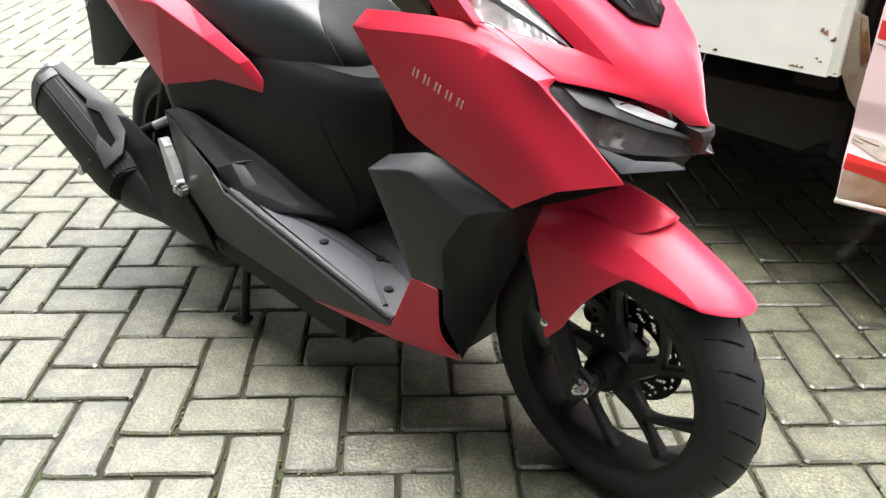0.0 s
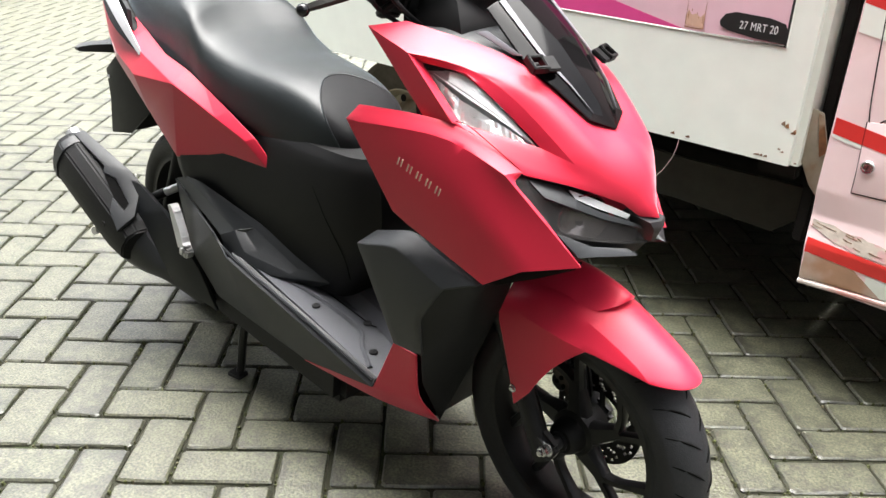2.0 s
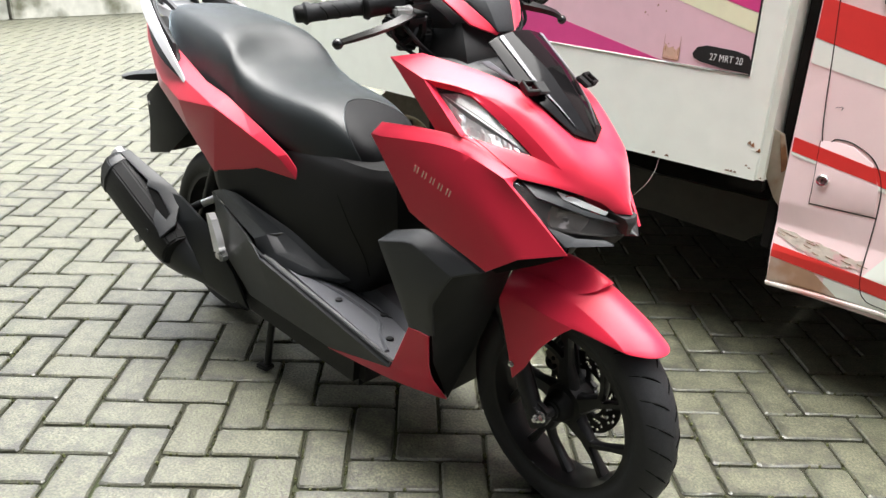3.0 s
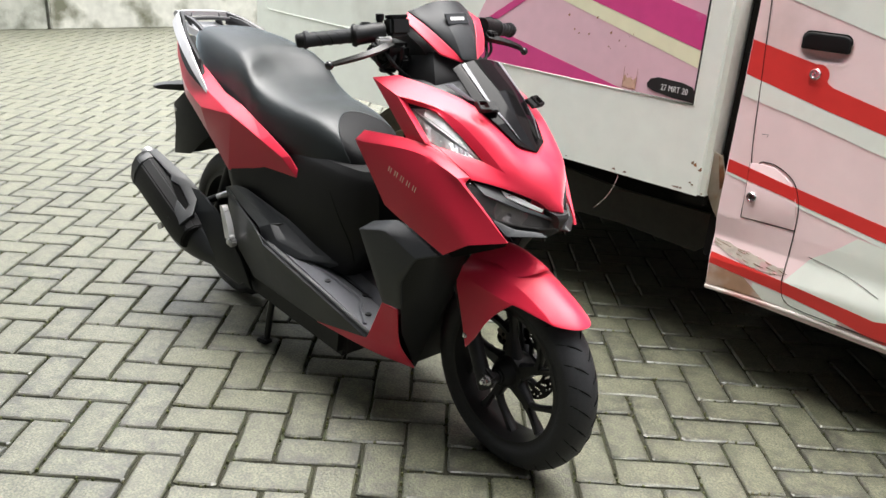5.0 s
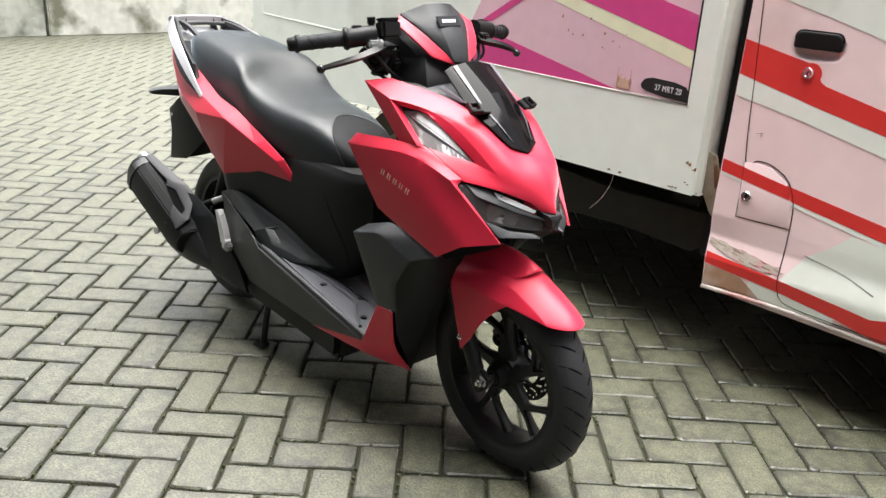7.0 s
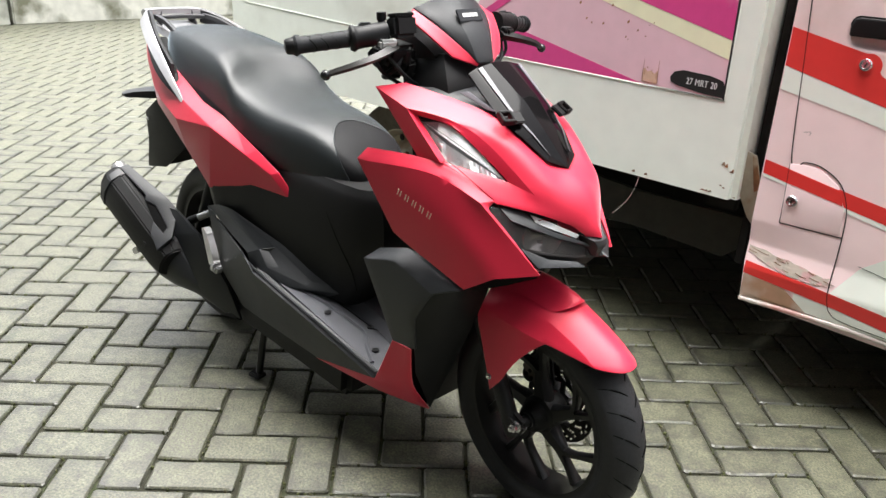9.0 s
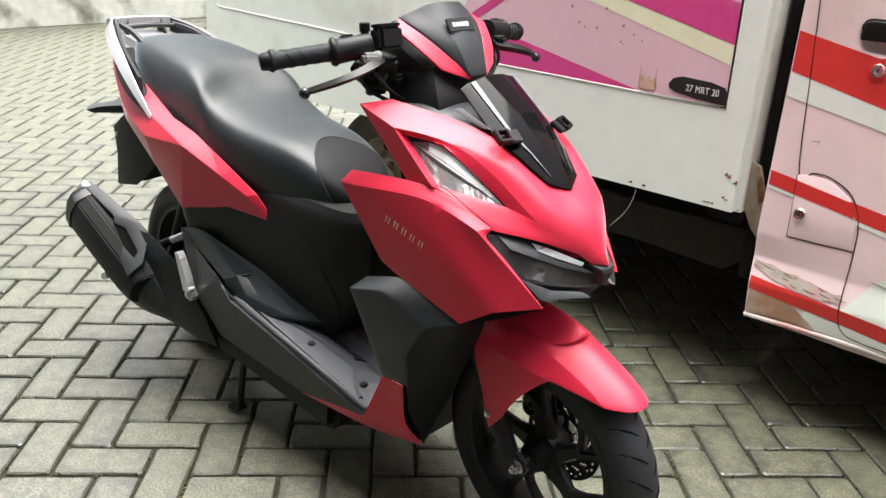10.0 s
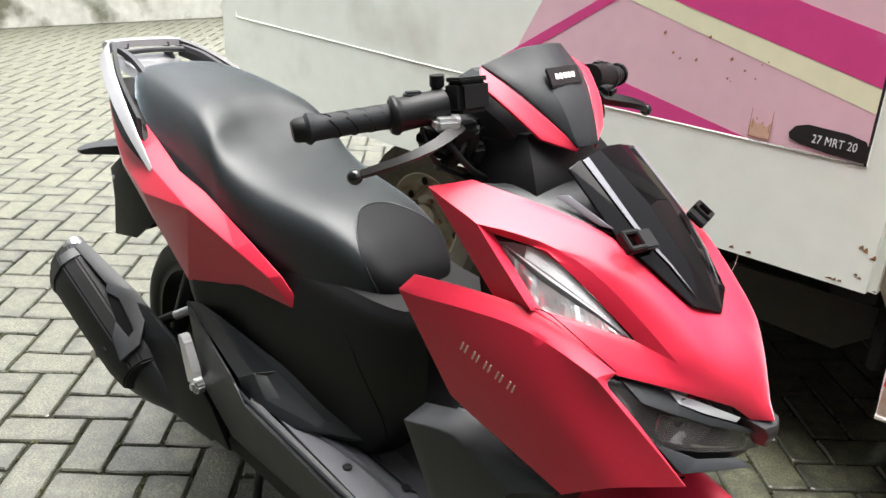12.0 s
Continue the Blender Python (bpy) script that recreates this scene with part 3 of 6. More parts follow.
subpanel("front_cover", NOSE, [("s1", "s2", "n3", "n2"), ("s2", "r1", "n4", "n3"), ("r1", "rm", "hx"), ("r1", "hx", "nm", "n4"), ("rm", "c1", "h5", "hx"), ("hx", "h5", "n5", "nm"), ("h5", "c1", "f1"), ("n5", "h5", "f1", "n56"), ("n56", "f1", "ct", "n6"), ("c1", "hm", "hq", "f1"), ("f1", "hq", "hr", "ns", "ct"), ("tl3", "f", "hm", "c1"),
         ("s2", "tl1", "l1", "r1"), ("l1", "lm", "rm", "r1"), ("lm", "tl3", "c1", "rm"), ("s1", "s5", "s3", "s2"), ("s2", "s3", "tl2", "tl1"), ("tl2", "d", "f", "tl3"), ("s3", "d", "tl2"), ("s5", "d6", "d", "s3")], RED, scooter, "matte red front cover",
         [("s1", "s2", 0.9), ("s2", "r1", 0.9), ("r1", "rm", 1), ("rm", "c1", 1), ("s2", "s3", 0.9), ("s2", "tl1", 0.9), ("tl3", "c1", 0.9), ("n2", "n3", 0.9), ("l1", "lm", 1), ("lm", "tl3", 1), ("n4", "nm", 0.8), ("nm", "n5", 0.8)], ("s1", "s2", "n2", "ns", "hr", "hq", "f", "d", "s5", "s3", "tl1", "tl2", "tl3", "n6", "l1", "c1"), 0.004, 0.0015, 2, True, (-0.15, 0, 0.75))
def lamp_strip(p, s, f0, f1, n, deep, ripple=0.0, start=0):
    """A band between two shares of the lamp's height, broken into small uneven facets."""
    jitter = random.Random(4)
    top = spline([p["a"], p["e"], p["g"], p["d"]], 24)
    low = spline([p["a"], p["b"], p["c"], p["d"]], 24)
    inner = Vector((-0.50, -s * 0.62, -0.60))
    bm = bmesh.new()
    prev = None
    for k in range(start, n + 1):
        i = k * (len(top) - 1) / n
        i0 = min(int(i), len(top) - 2)
        a, b = top[i0].lerp(top[i0 + 1], i - i0), low[i0].lerp(low[i0 + 1], i - i0)
        row = [bm.verts.new(a.lerp(b, f0 + (f1 - f0) * q / 3) + inner * (deep + ripple * jitter.uniform(-1, 1.6))) for q in range(4)]
        if prev:
            for q in range(3):
                bm.faces.new((prev[q], row[q], row[q + 1], prev[q + 1]))
        prev = row
    return bm


for s in (-1, 1):
    part("panel_gap", tube([(-0.170, s * 0.196, 0.8205), (-0.148, s * 0.1915, 0.8185), (-0.104, s * 0.1755, 0.7900), (-0.064, s * 0.1590, 0.7615)], 0.0008, 5, 3), GROOVE_BLACK, scooter, "thin panel gap")
LAMP = {"a": (-0.255, -0.183, 0.888), "b": (-0.171, -0.181, 0.814), "c": (-0.100, -0.150, 0.796), "d": (-0.065, -0.122, 0.790), "e": (-0.181, -0.165, 0.885), "g": (-0.122, -0.141, 0.839)}
for s in (-1, 1):
    lp = side(LAMP, s)
    ts = part("turn_signal", lamp_strip(lp, s, -0.05, 1.05, 24, 0.016), SILVER, scooter, "clear front turn signal with faceted chrome reflector", 50)
    part("reflector", lamp_strip(lp, s, 0.50, 0.97, 34, 0.008, 0.0022, 2), LAMP_CHROME, ts, "faceted chrome reflector", 8)
    part("light_guide", lamp_strip(lp, s, 0.04, 0.33, 40, 0.003, 0.0, 8), GUIDE, ts, "pale light guide", 60)
    part("light_guide", lamp_strip(lp, s, 0.36, 0.41, 40, 0.003, 0.0, 3), WHITE_PLASTIC, ts, "thin white light guide", 60)
    part("lens", sheet(lp, [("a", "b", "c", "d", "g", "e")], 0.002, 0.001, inward=(-0.15, 0, 0.75)), CLEAR, ts).visible_shadow = False

BROW = {"b0": (-0.061, -0.151, 0.751), "bn": (-0.023, -0.116, 0.742), "nl": (0.002, -0.105, 0.723), "nm": (0.024, -0.074, 0.706), "t": (0.076, -0.008, 0.678), "t2": (0.078, -0.006, 0.674), "l0": (-0.028, -0.147, 0.729), "l1": (0.006, -0.113, 0.713), "l2": (0.034, -0.074, 0.695)}
headlamp = part("headlamp", sheet(BROW, [("b0", "bn", "nl", "l1", "l0"), ("nl", "nm", "l2", "l1"), ("nm", "t", "t2", "l2")], 0.005, 0.0012, True, inward=(-0.15, 0, 0.68)), GREY_PLASTIC, scooter, "smoked led headlamp under a dark grey brow", 40)
LENS = {"a": (-0.073, -0.168, 0.746), "b0": (-0.068, -0.150, 0.751), "l0": (-0.033, -0.147, 0.729), "l1": (0.001, -0.111, 0.713), "l2": (0.029, -0.073, 0.695), "t": (0.070, -0.008, 0.677), "d": (-0.003, -0.137, 0.672), "e": (0.036, -0.085, 0.662), "f": (0.057, -0.045, 0.655), "g": (0.074, 0, 0.650), "t0": (0.074, 0, 0.676)}
LENS_FACES = [("a", "b0", "l0"), ("a", "l0", "d"), ("l0", "l1", "e", "d"), ("l1", "l2", "f", "e"), ("l2", "t", "g", "f"), ("t", "t0", "g")]
part("lens", sheet(LENS, LENS_FACES, 0.002, 0.0, True, inward=(-0.15, 0, 0.7)), CLEAR_DARK, headlamp, "dark clear lens", 50).visible_shadow = False
HOUSE = {k: (-0.024 - 0.32 * min(0.09, abs(v[1])) + v[0] * 1.06, min(0.0, -0.004 + v[1] * 1.0), 0.70 + (v[2] - 0.70) * 1.18) for k, v in LENS.items()}
part("lamp_housing", sheet(HOUSE, LENS_FACES, 0.002, 0.0, True, inward=(-0.2, 0, 0.7)), BLACK, headlamp)
part("nose_tip", loft([[(0.050, y * 1.3, 0.699), (0.083, y, 0.692), (0.089, 0, 0.691), (0.083, -y, 0.692), (0.050, -y * 1.3, 0.699)] for y in (-0.022,)] + [[(x0, -w, z), (x1, -w * 0.7, z), (x1 + 0.004, 0, z), (x1, w * 0.7, z), (x0, w, z)] for x0, x1, w, z in ((0.050, 0.088, 0.022, 0.680), (0.060, 0.084, 0.014, 0.668), (0.068, 0.081, 0.006, 0.656))], 2), GREY_PLASTIC, headlamp, "dark grey nose tip", 40)
for s in (-1, 1):
    part("reflector", lathe_y([(0.0005, 0.020), (0.014, 0.018), (0.026, 0.012), (0.035, 0.004), (0.039, 0.0), (0.041, 0.002), (0.036, 0.010), (0.014, 0.025), (0.0005, 0.027)], 28), REFLECT, headlamp, "dim chrome reflector", xf=Matrix.Translation((0.006, s * 0.086, 0.690)) @ Vector((0.80, s * 0.58, -0.06)).to_track_quat("-Y", "Z").to_matrix().to_4x4())
    part("daylight_strip", sheet(side({"a": (-0.014, -0.106, 0.7365), "b": (0.020, -0.078, 0.7235), "c": (0.054, -0.032, 0.699), "d": (0.051, -0.036, 0.692), "e": (0.024, -0.078, 0.710), "g": (0.000, -0.106, 0.725)}, s), [("a", "b", "e", "g"), ("b", "c", "d", "e")], 0.003, 0.001, inward=(-0.15, 0, 0.68)), WHITE_PLASTIC, headlamp, "pale daytime light strip")
CHIN = {"d": (-0.012, -0.135, 0.676), "e": (0.032, -0.085, 0.664), "f": (0.054, -0.045, 0.657), "g": (0.070, 0, 0.652), "d2": (-0.010, -0.118, 0.640), "e2": (0.030, -0.080, 0.634), "f2": (0.052, -0.040, 0.634), "g2": (0.058, 0, 0.632)}
part("chin_panel", sheet(CHIN, [("d", "e", "e2", "d2"), ("e", "f", "f2", "e2"), ("f", "g", "g2", "f2")], 0.003, 0.0, True, inward=(-0.15, 0, 0.7)), BLACK, headlamp)
LIP = {"a": (-0.006, -0.138, 0.676), "b": (0.035, -0.099, 0.658), "c": (0.064, -0.045, 0.650), "d": (0.030, -0.124, 0.644), "e": (0.083, -0.042, 0.643), "g": (-0.05, -0.10, 0.628), "k": (0.02, -0.03, 0.628)}
part("chin_lip", sheet(LIP, [("a", "b", "d"), ("b", "c", "e", "d"), ("d", "e", "k", "g"), ("a", "d", "g")], 0.005, 0.0015, False, inward=(0, 0, 0.8)), GREY_PLASTIC, headlamp, "dark grey chin lip", 25)
part("chin_lip", sheet(mirrored(LIP), [("a", "b", "d"), ("b", "c", "e", "d"), ("d", "e", "k", "g"), ("a", "d", "g")], 0.005, 0.0015, False, inward=(0, 0, 0.8)), GREY_PLASTIC, headlamp, "dark grey chin lip", 25)
SCREEN = {"a": (-0.218, -0.088, 0.973), "b": (-0.214, 0, 0.994), "c": (-0.124, -0.088, 0.896), "k": (-0.078, -0.070, 0.868), "d": (-0.030, -0.046, 0.830), "e": (-0.010, 0, 0.814), "m": (-0.128, 0, 0.938), "m2": (-0.066, 0, 0.880),
          "a2": (-0.213, -0.070, 0.984), "c2": (-0.118, -0.066, 0.909), "k2": (-0.072, -0.050, 0.873), "d2": (-0.036, -0.032, 0.836), "a3": (-0.212, -0.026, 0.993), "c3": (-0.124, -0.024, 0.934), "k3": (-0.066, -0.018, 0.880)}
# Pale grey for the painted edge streak and for the trim blade
BEVEL = material("pale_streak_and_trim", (0.17, 0.17, 0.19), 0.3, 0, 0.05, 60, 9)
screen = part("windscreen", sheet(SCREEN, [("a", "a2", "c2", "c"), ("c", "c2", "k2", "k"), ("k", "k2", "d2", "d"), ("a2", "a3", "c3", "c2"), ("c2", "c3", "k3", "k2"), ("k2", "k3", "e", "d2"), ("a3", "b", "m", "c3"), ("c3", "m", "m2", "k3"), ("k3", "m2", "e"), ("d", "d2", "e")], 0.004, 0.0025, True, inward=(-0.15, 0, 0.8)), SMOKE, scooter, "short smoked black windscreen", 12)
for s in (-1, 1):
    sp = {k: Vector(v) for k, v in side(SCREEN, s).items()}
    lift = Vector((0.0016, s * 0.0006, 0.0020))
    # Pale strip puts the screen edge's highlight into colour
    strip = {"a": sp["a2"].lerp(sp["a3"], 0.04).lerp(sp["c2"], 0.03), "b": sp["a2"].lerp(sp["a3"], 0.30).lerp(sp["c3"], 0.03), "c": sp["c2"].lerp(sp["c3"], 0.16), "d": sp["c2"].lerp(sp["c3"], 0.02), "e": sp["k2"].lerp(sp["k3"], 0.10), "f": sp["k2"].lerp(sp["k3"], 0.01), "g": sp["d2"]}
    part("edge_bevel", sheet({k: v + lift for k, v in strip.items()}, [("a", "b", "c", "d"), ("d", "c", "e", "f"), ("f", "e", "g")], 0.0012, 0.0, inward=(-0.15, 0, 0.8)), BEVEL, screen, "pale strip painting the bright streak along the screen edge")
    cm = Matrix.Translation((-0.104, s * 0.078, 0.902)) @ Euler((0, radians(34), radians(s * 14))).to_matrix().to_4x4()
    part("clip", joined(block((0.030, 0.030, 0.008), 0.002, (0, -s * 0.008, 0.004)), *[block(sz, 0.0015, at) for sz, at in (((0.006, 0.030, 0.014), (-0.012, s * 0.016, 0.006)), ((0.006, 0.030, 0.014), (0.012, s * 0.016, 0.006)), ((0.030, 0.006, 0.014), (0, s * 0.029, 0.006)), ((0.028, 0.007, 0.013), (0, s * 0.003, 0.006)))]), BLACK, screen, "black plastic clip", xf=cm)
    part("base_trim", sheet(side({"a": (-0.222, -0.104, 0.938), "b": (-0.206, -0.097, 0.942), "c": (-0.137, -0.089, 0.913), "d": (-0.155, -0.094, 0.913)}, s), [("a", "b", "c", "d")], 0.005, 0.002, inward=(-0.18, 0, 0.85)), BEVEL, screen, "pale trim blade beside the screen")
DECK = {"a": (-0.322, -0.158, 0.941), "b": (-0.235, -0.122, 0.926), "c": (-0.140, -0.086, 0.905), "d": (-0.310, 0, 0.930), "e": (-0.235, 0, 0.950), "f": (-0.140, 0, 0.930), "g": (-0.350, -0.170, 0.900), "k": (-0.350, 0, 0.890)}
subpanel("dash_deck", DECK, [("a", "b", "e", "d"), ("b", "c", "f", "e"), ("g", "a", "d", "k")], GREY_PLASTIC, scooter, "dark grey deck behind the windscreen", (), ("a", "g", "c"), 0.004, 0.001, 2, True, (-0.2, 0, 0.8))
part("front_inner", loft([[(-0.31, -0.15, 0.89), (-0.31, 0.15, 0.89), (-0.20, 0.11, 0.89), (-0.20, -0.11, 0.89)], [(-0.30, -0.15, 0.80), (-0.30, 0.15, 0.80), (-0.10, 0.12, 0.77), (-0.10, -0.12, 0.77)],
     [(-0.28, -0.13, 0.62), (-0.28, 0.13, 0.62), (-0.09, 0.09, 0.64), (-0.09, -0.09, 0.64)], [(-0.30, -0.13, 0.42), (-0.30, 0.13, 0.42), (-0.24, 0.07, 0.50), (-0.24, -0.07, 0.50)],
     [(-0.34, -0.11, 0.185), (-0.34, 0.11, 0.185), (-0.275, 0.085, 0.175), (-0.275, -0.085, 0.175)]], 3), BLACK, scooter, "black inner leg shield")
BOX = {"a": (-0.377, -0.211, 0.556), "b": (-0.374, -0.165, 0.570), "c": (-0.280, -0.172, 0.602), "c1": (-0.282, -0.209, 0.583), "d": (-0.110, -0.190, 0.566), "n": (-0.168, -0.207, 0.541), "m": (-0.234, -0.211, 0.471),
       "f": (-0.289, -0.196, 0.380), "f2": (-0.318, -0.206, 0.449), "e": (-0.216, -0.197, 0.388), "ne": (-0.216, -0.204, 0.462), "cb": (-0.200, -0.150, 0.585), "db": (-0.105, -0.150, 0.567)}
SHIELD = {"n": (-0.168, -0.200, 0.545), "d": (-0.108, -0.186, 0.563), "m": (-0.224, -0.203, 0.467), "e": (-0.222, -0.192, 0.386), "i": (-0.245, -0.160, 0.300), "h": (-0.268, -0.080, 0.165), "g": (-0.150, -0.095, 0.420), "k": (-0.100, -0.100, 0.560), "g1": (-0.160, -0.150, 0.450)}
for s in (-1, 1):
    subpanel("leg_guard", side(BOX, s), [("a", "c1", "c", "b"), ("a", "f2", "m", "c1"), ("c1", "m", "n"), ("c1", "n", "d", "c"), ("f2", "f", "e", "m"), ("m", "e", "ne"), ("m", "ne", "n"), ("c", "d", "db", "cb")], GREY_PLASTIC, scooter, "dark plastic lower leg guard",
             [("a", "c1", 0.7), ("c1", "n", 0.7), ("c", "d", 0.9), ("c1", "c", 0.4), ("n", "d", 0.9), ("m", "n", 0.7), ("m", "ne", 0.6), ("c1", "m", 0), ("b", "c", 0.6)], ("a", "b", "d", "e", "f", "db"), 0.005, 0.002, inward=(-0.2, 0, 0.5))
    subpanel("inner_shield", side(SHIELD, s), [("n", "m", "g1", "d"), ("m", "e", "g1"), ("e", "i", "h", "g", "g1"), ("d", "g1", "g", "k")], BLACK, scooter, "black shield behind the front wheel", [("n", "m", 0.8), ("n", "d", 0.9), ("e", "m", 0.9)], ("n", "d", "e", "h", "k"), 0.004, 0.001, inward=(-0.3, 0, 0.4))
    # Black sheet carries the darkness of the void under the fairing
    part("under_fairing", sheet(side({"a": (0.030, -0.112, 0.632), "b": (-0.036, -0.160, 0.612), "c": (-0.100, -0.175, 0.574), "d": (0.012, -0.100, 0.610), "e": (-0.038, -0.126, 0.585), "f": (-0.103, -0.150, 0.556), "g": (-0.05, -0.080, 0.600), "h": (-0.150, -0.085, 0.560)}, s), [("a", "b", "e", "d"), ("b", "c", "f", "e"), ("d", "e", "g"), ("e", "f", "h", "g")], 0.003, 0.001, inward=(-0.1, 0, 0.75)), GROOVE_BLACK, scooter, "black liner painting the dark void under the fairing")
TRIM = {"a": (-0.568, -0.191, 0.213), "b": (-0.347, -0.189, 0.258), "c": (-0.293, -0.193, 0.379), "d": (-0.233, -0.194, 0.379), "e": (-0.255, -0.163, 0.262), "f": (-0.268, -0.083, 0.163), "g": (-0.370, -0.150, 0.190), "ab": (-0.450, -0.190, 0.235)}
for s in (-1, 1):
    subpanel("lower_trim", side(TRIM, s), [("a", "ab", "g"), ("ab", "b", "g"), ("b", "c", "d", "e"), ("b", "e", "f", "g")], RED, scooter, "matte red lower side trim", [("a", "ab", 1), ("ab", "b", 1), ("b", "c", 1), ("c", "d", 1), ("d", "e", 0.6), ("a", "g", 0.9), ("g", "f", 0.9), ("b", "g", 0.3), ("b", "e", 0.3)], ("a", "b", "c", "d", "f"), 0.005, 0.0015, inward=(-0.35, 0, 0.3))

# floor and side covers
FLOOR = {"a": (-0.345, -0.182, 0.2735), "b": (-0.300, -0.165, 0.350), "m": (-0.300, 0, 0.350), "m2": (-0.345, 0, 0.2745), "c": (-0.800, -0.195, 0.390), "m3": (-0.800, 0, 0.3903)}
floor_board = part("footboard", sheet(FLOOR, [("a", "c", "m3", "m2"), ("a", "m2", "m", "b")], 0.008, 0.003, True, inward=(-0.5, 0, 0)), MAT_GREY, scooter, "grey plastic footboard with raised ribs", 25)
fz = lambda x: 0.2745 + (x + 0.345) * -0.2545


def floor_line(name, path, r, mat, lift=0.0):
    return part(name, tube([(x, y, fz(x) + lift) for x, y in path], r, 6, 5), mat, floor_board)


for s in (-1, 1):
    for x, y in ((-0.567, 0.157), (-0.401, 0.143), (-0.473, 0.096)):
        part("bolt", lathe_y([(0.0005, 0.0), (0.0050, 0.0), (0.0056, 0.0006), (0.0085, 0.0008), (0.0094, 0.0), (0.0094, -0.003), (0.0005, -0.003)], 16), SATIN, floor_board, xf=Matrix.Translation((x, s * y, fz(x) + 0.002)) @ Euler((radians(90), 0, 0)).to_matrix().to_4x4())
    floor_line("rib", [(-0.745, s * 0.165), (-0.690, s * 0.166), (-0.615, s * 0.142), (-0.540, s * 0.128), (-0.480, s * 0.122), (-0.452, s * 0.128), (-0.425, s * 0.150), (-0.372, s * 0.178)], 0.0058, MAT_GREY)
    floor_line("rib", [(-0.640, s * 0.112), (-0.590, s * 0.098), (-0.540, s * 0.070), (-0.440, s * 0.040), (-0.380, s * 0.034)], 0.0050, MAT_GREY)
    part("panel_gap", tube([(-0.612, s * 0.110, fz(-0.612) + 0.0010), (-0.462, s * 0.093, fz(-0.462) + 0.0010)], 0.0016, 5, 1), BLACK, floor_board)
    part("panel_gap", tube([(-0.462, s * 0.093, fz(-0.462) + 0.0010), (-0.445, s * 0.080, fz(-0.445) + 0.0010), (-0.400, 0, fz(-0.400) + 0.0010)], 0.0016, 5, 1), BLACK, floor_board)
part("centre_panel", loft([[(x, -w, fz(x) + 0.001), (x, -w * 0.8, fz(x) + h * 0.85), (x, -w * 0.55, fz(x) + h), (x, w * 0.55, fz(x) + h), (x, w * 0.8, fz(x) + h * 0.85), (x, w, fz(x) + 0.001)] for x, w, h in ((-0.325, 0.120, 0.050), (-0.38, 0.100, 0.034), (-0.45, 0.088, 0.030), (-0.55, 0.090, 0.030), (-0.64, 0.100, 0.020))], 3), MAT_GREY, floor_board, "raised centre panel of the floor", 40)
SKIRT = {"a": (-0.347, -0.182, 0.2745), "b": (-0.345, -0.197, 0.258), "c": (-0.790, -0.228, 0.382), "d": (-0.795, -0.206, 0.393), "e": (-0.560, -0.191, 0.215), "f": (-0.780, -0.187, 0.222), "g": (-0.905, -0.187, 0.230),
         "h": (-0.995, -0.197, 0.318), "i": (-0.852, -0.221, 0.421), "j": (-1.118, -0.160, 0.463), "i2": (-0.815, -0.228, 0.405)}
UPPER = {"j": (-1.116, -0.158, 0.464), "j2": (-1.050, -0.168, 0.489), "k": (-0.953, -0.187, 0.507), "n": (-0.829, -0.217, 0.424), "n2": (-0.821, -0.213, 0.391), "p": (-0.773, -0.164, 0.443), "q": (-0.800, -0.198, 0.438), "r": (-0.764, -0.199, 0.398),
         "t": (-0.742, -0.180, 0.403), "kp": (-0.770, -0.156, 0.456), "c": (-0.590, -0.122, 0.385), "u": (-0.788, -0.178, 0.432), "v": (-0.648, -0.143, 0.383), "w": (-0.655, -0.158, 0.373), "e": (-0.786, -0.211, 0.386), "e2": (-0.690, -0.184, 0.364), "c2": (-0.572, -0.118, 0.370), "g": (-0.786, -0.200, 0.374), "g2": (-0.690, -0.172, 0.348), "g3": (-0.578, -0.106, 0.350)}
UPPER_FACES = [("j", "j2", "q", "n"), ("j2", "k", "p", "q"), ("k", "kp", "p"), ("kp", "c", "v", "p"), ("q", "u", "t", "r"), ("u", "p", "v", "t"), ("q", "p", "u"), ("r", "t", "v", "w"), ("n", "q", "r", "e", "n2"), ("r", "w", "e2", "e"), ("w", "v", "c", "c2", "e2"), ("e", "e2", "g2", "g"), ("e2", "c2", "g3", "g2")]
for s in (-1, 1):
    part("side_cover", sheet(side(SKIRT, s), [("a", "d", "c", "b"), ("b", "c", "f", "e"), ("c", "i2", "i", "h", "g", "f"), ("i", "j", "h")], 0.005, 0.003, inward=(-0.7, 0, 0.35)), GREY_PLASTIC, scooter, "dark grey lower side cover", 28)
    part("side_cover", sheet(side(UPPER, s), UPPER_FACES, 0.003, 0.0026, inward=(-0.75, 0, 0.38)), GREY_PLASTIC, scooter, "dark grey upper side cover with footrest pocket", 22)
    part("body_seam", tube([(-0.600, s * 0.137, 0.585), (-0.560, s * 0.136, 0.525), (-0.520, s * 0.121, 0.450), (-0.510, s * 0.112, 0.400)], 0.0012, 5, 3), GROOVE_BLACK, scooter, "thin panel gap")
    part("edge_strip", tube([(-0.350, s * 0.190, 0.270), (-0.560, s * 0.205, 0.329), (-0.795, s * 0.220, 0.391), (-0.850, s * 0.223, 0.424)], 0.0035, 6, 3), GREY_PLASTIC, scooter, "dark floor edge strip")
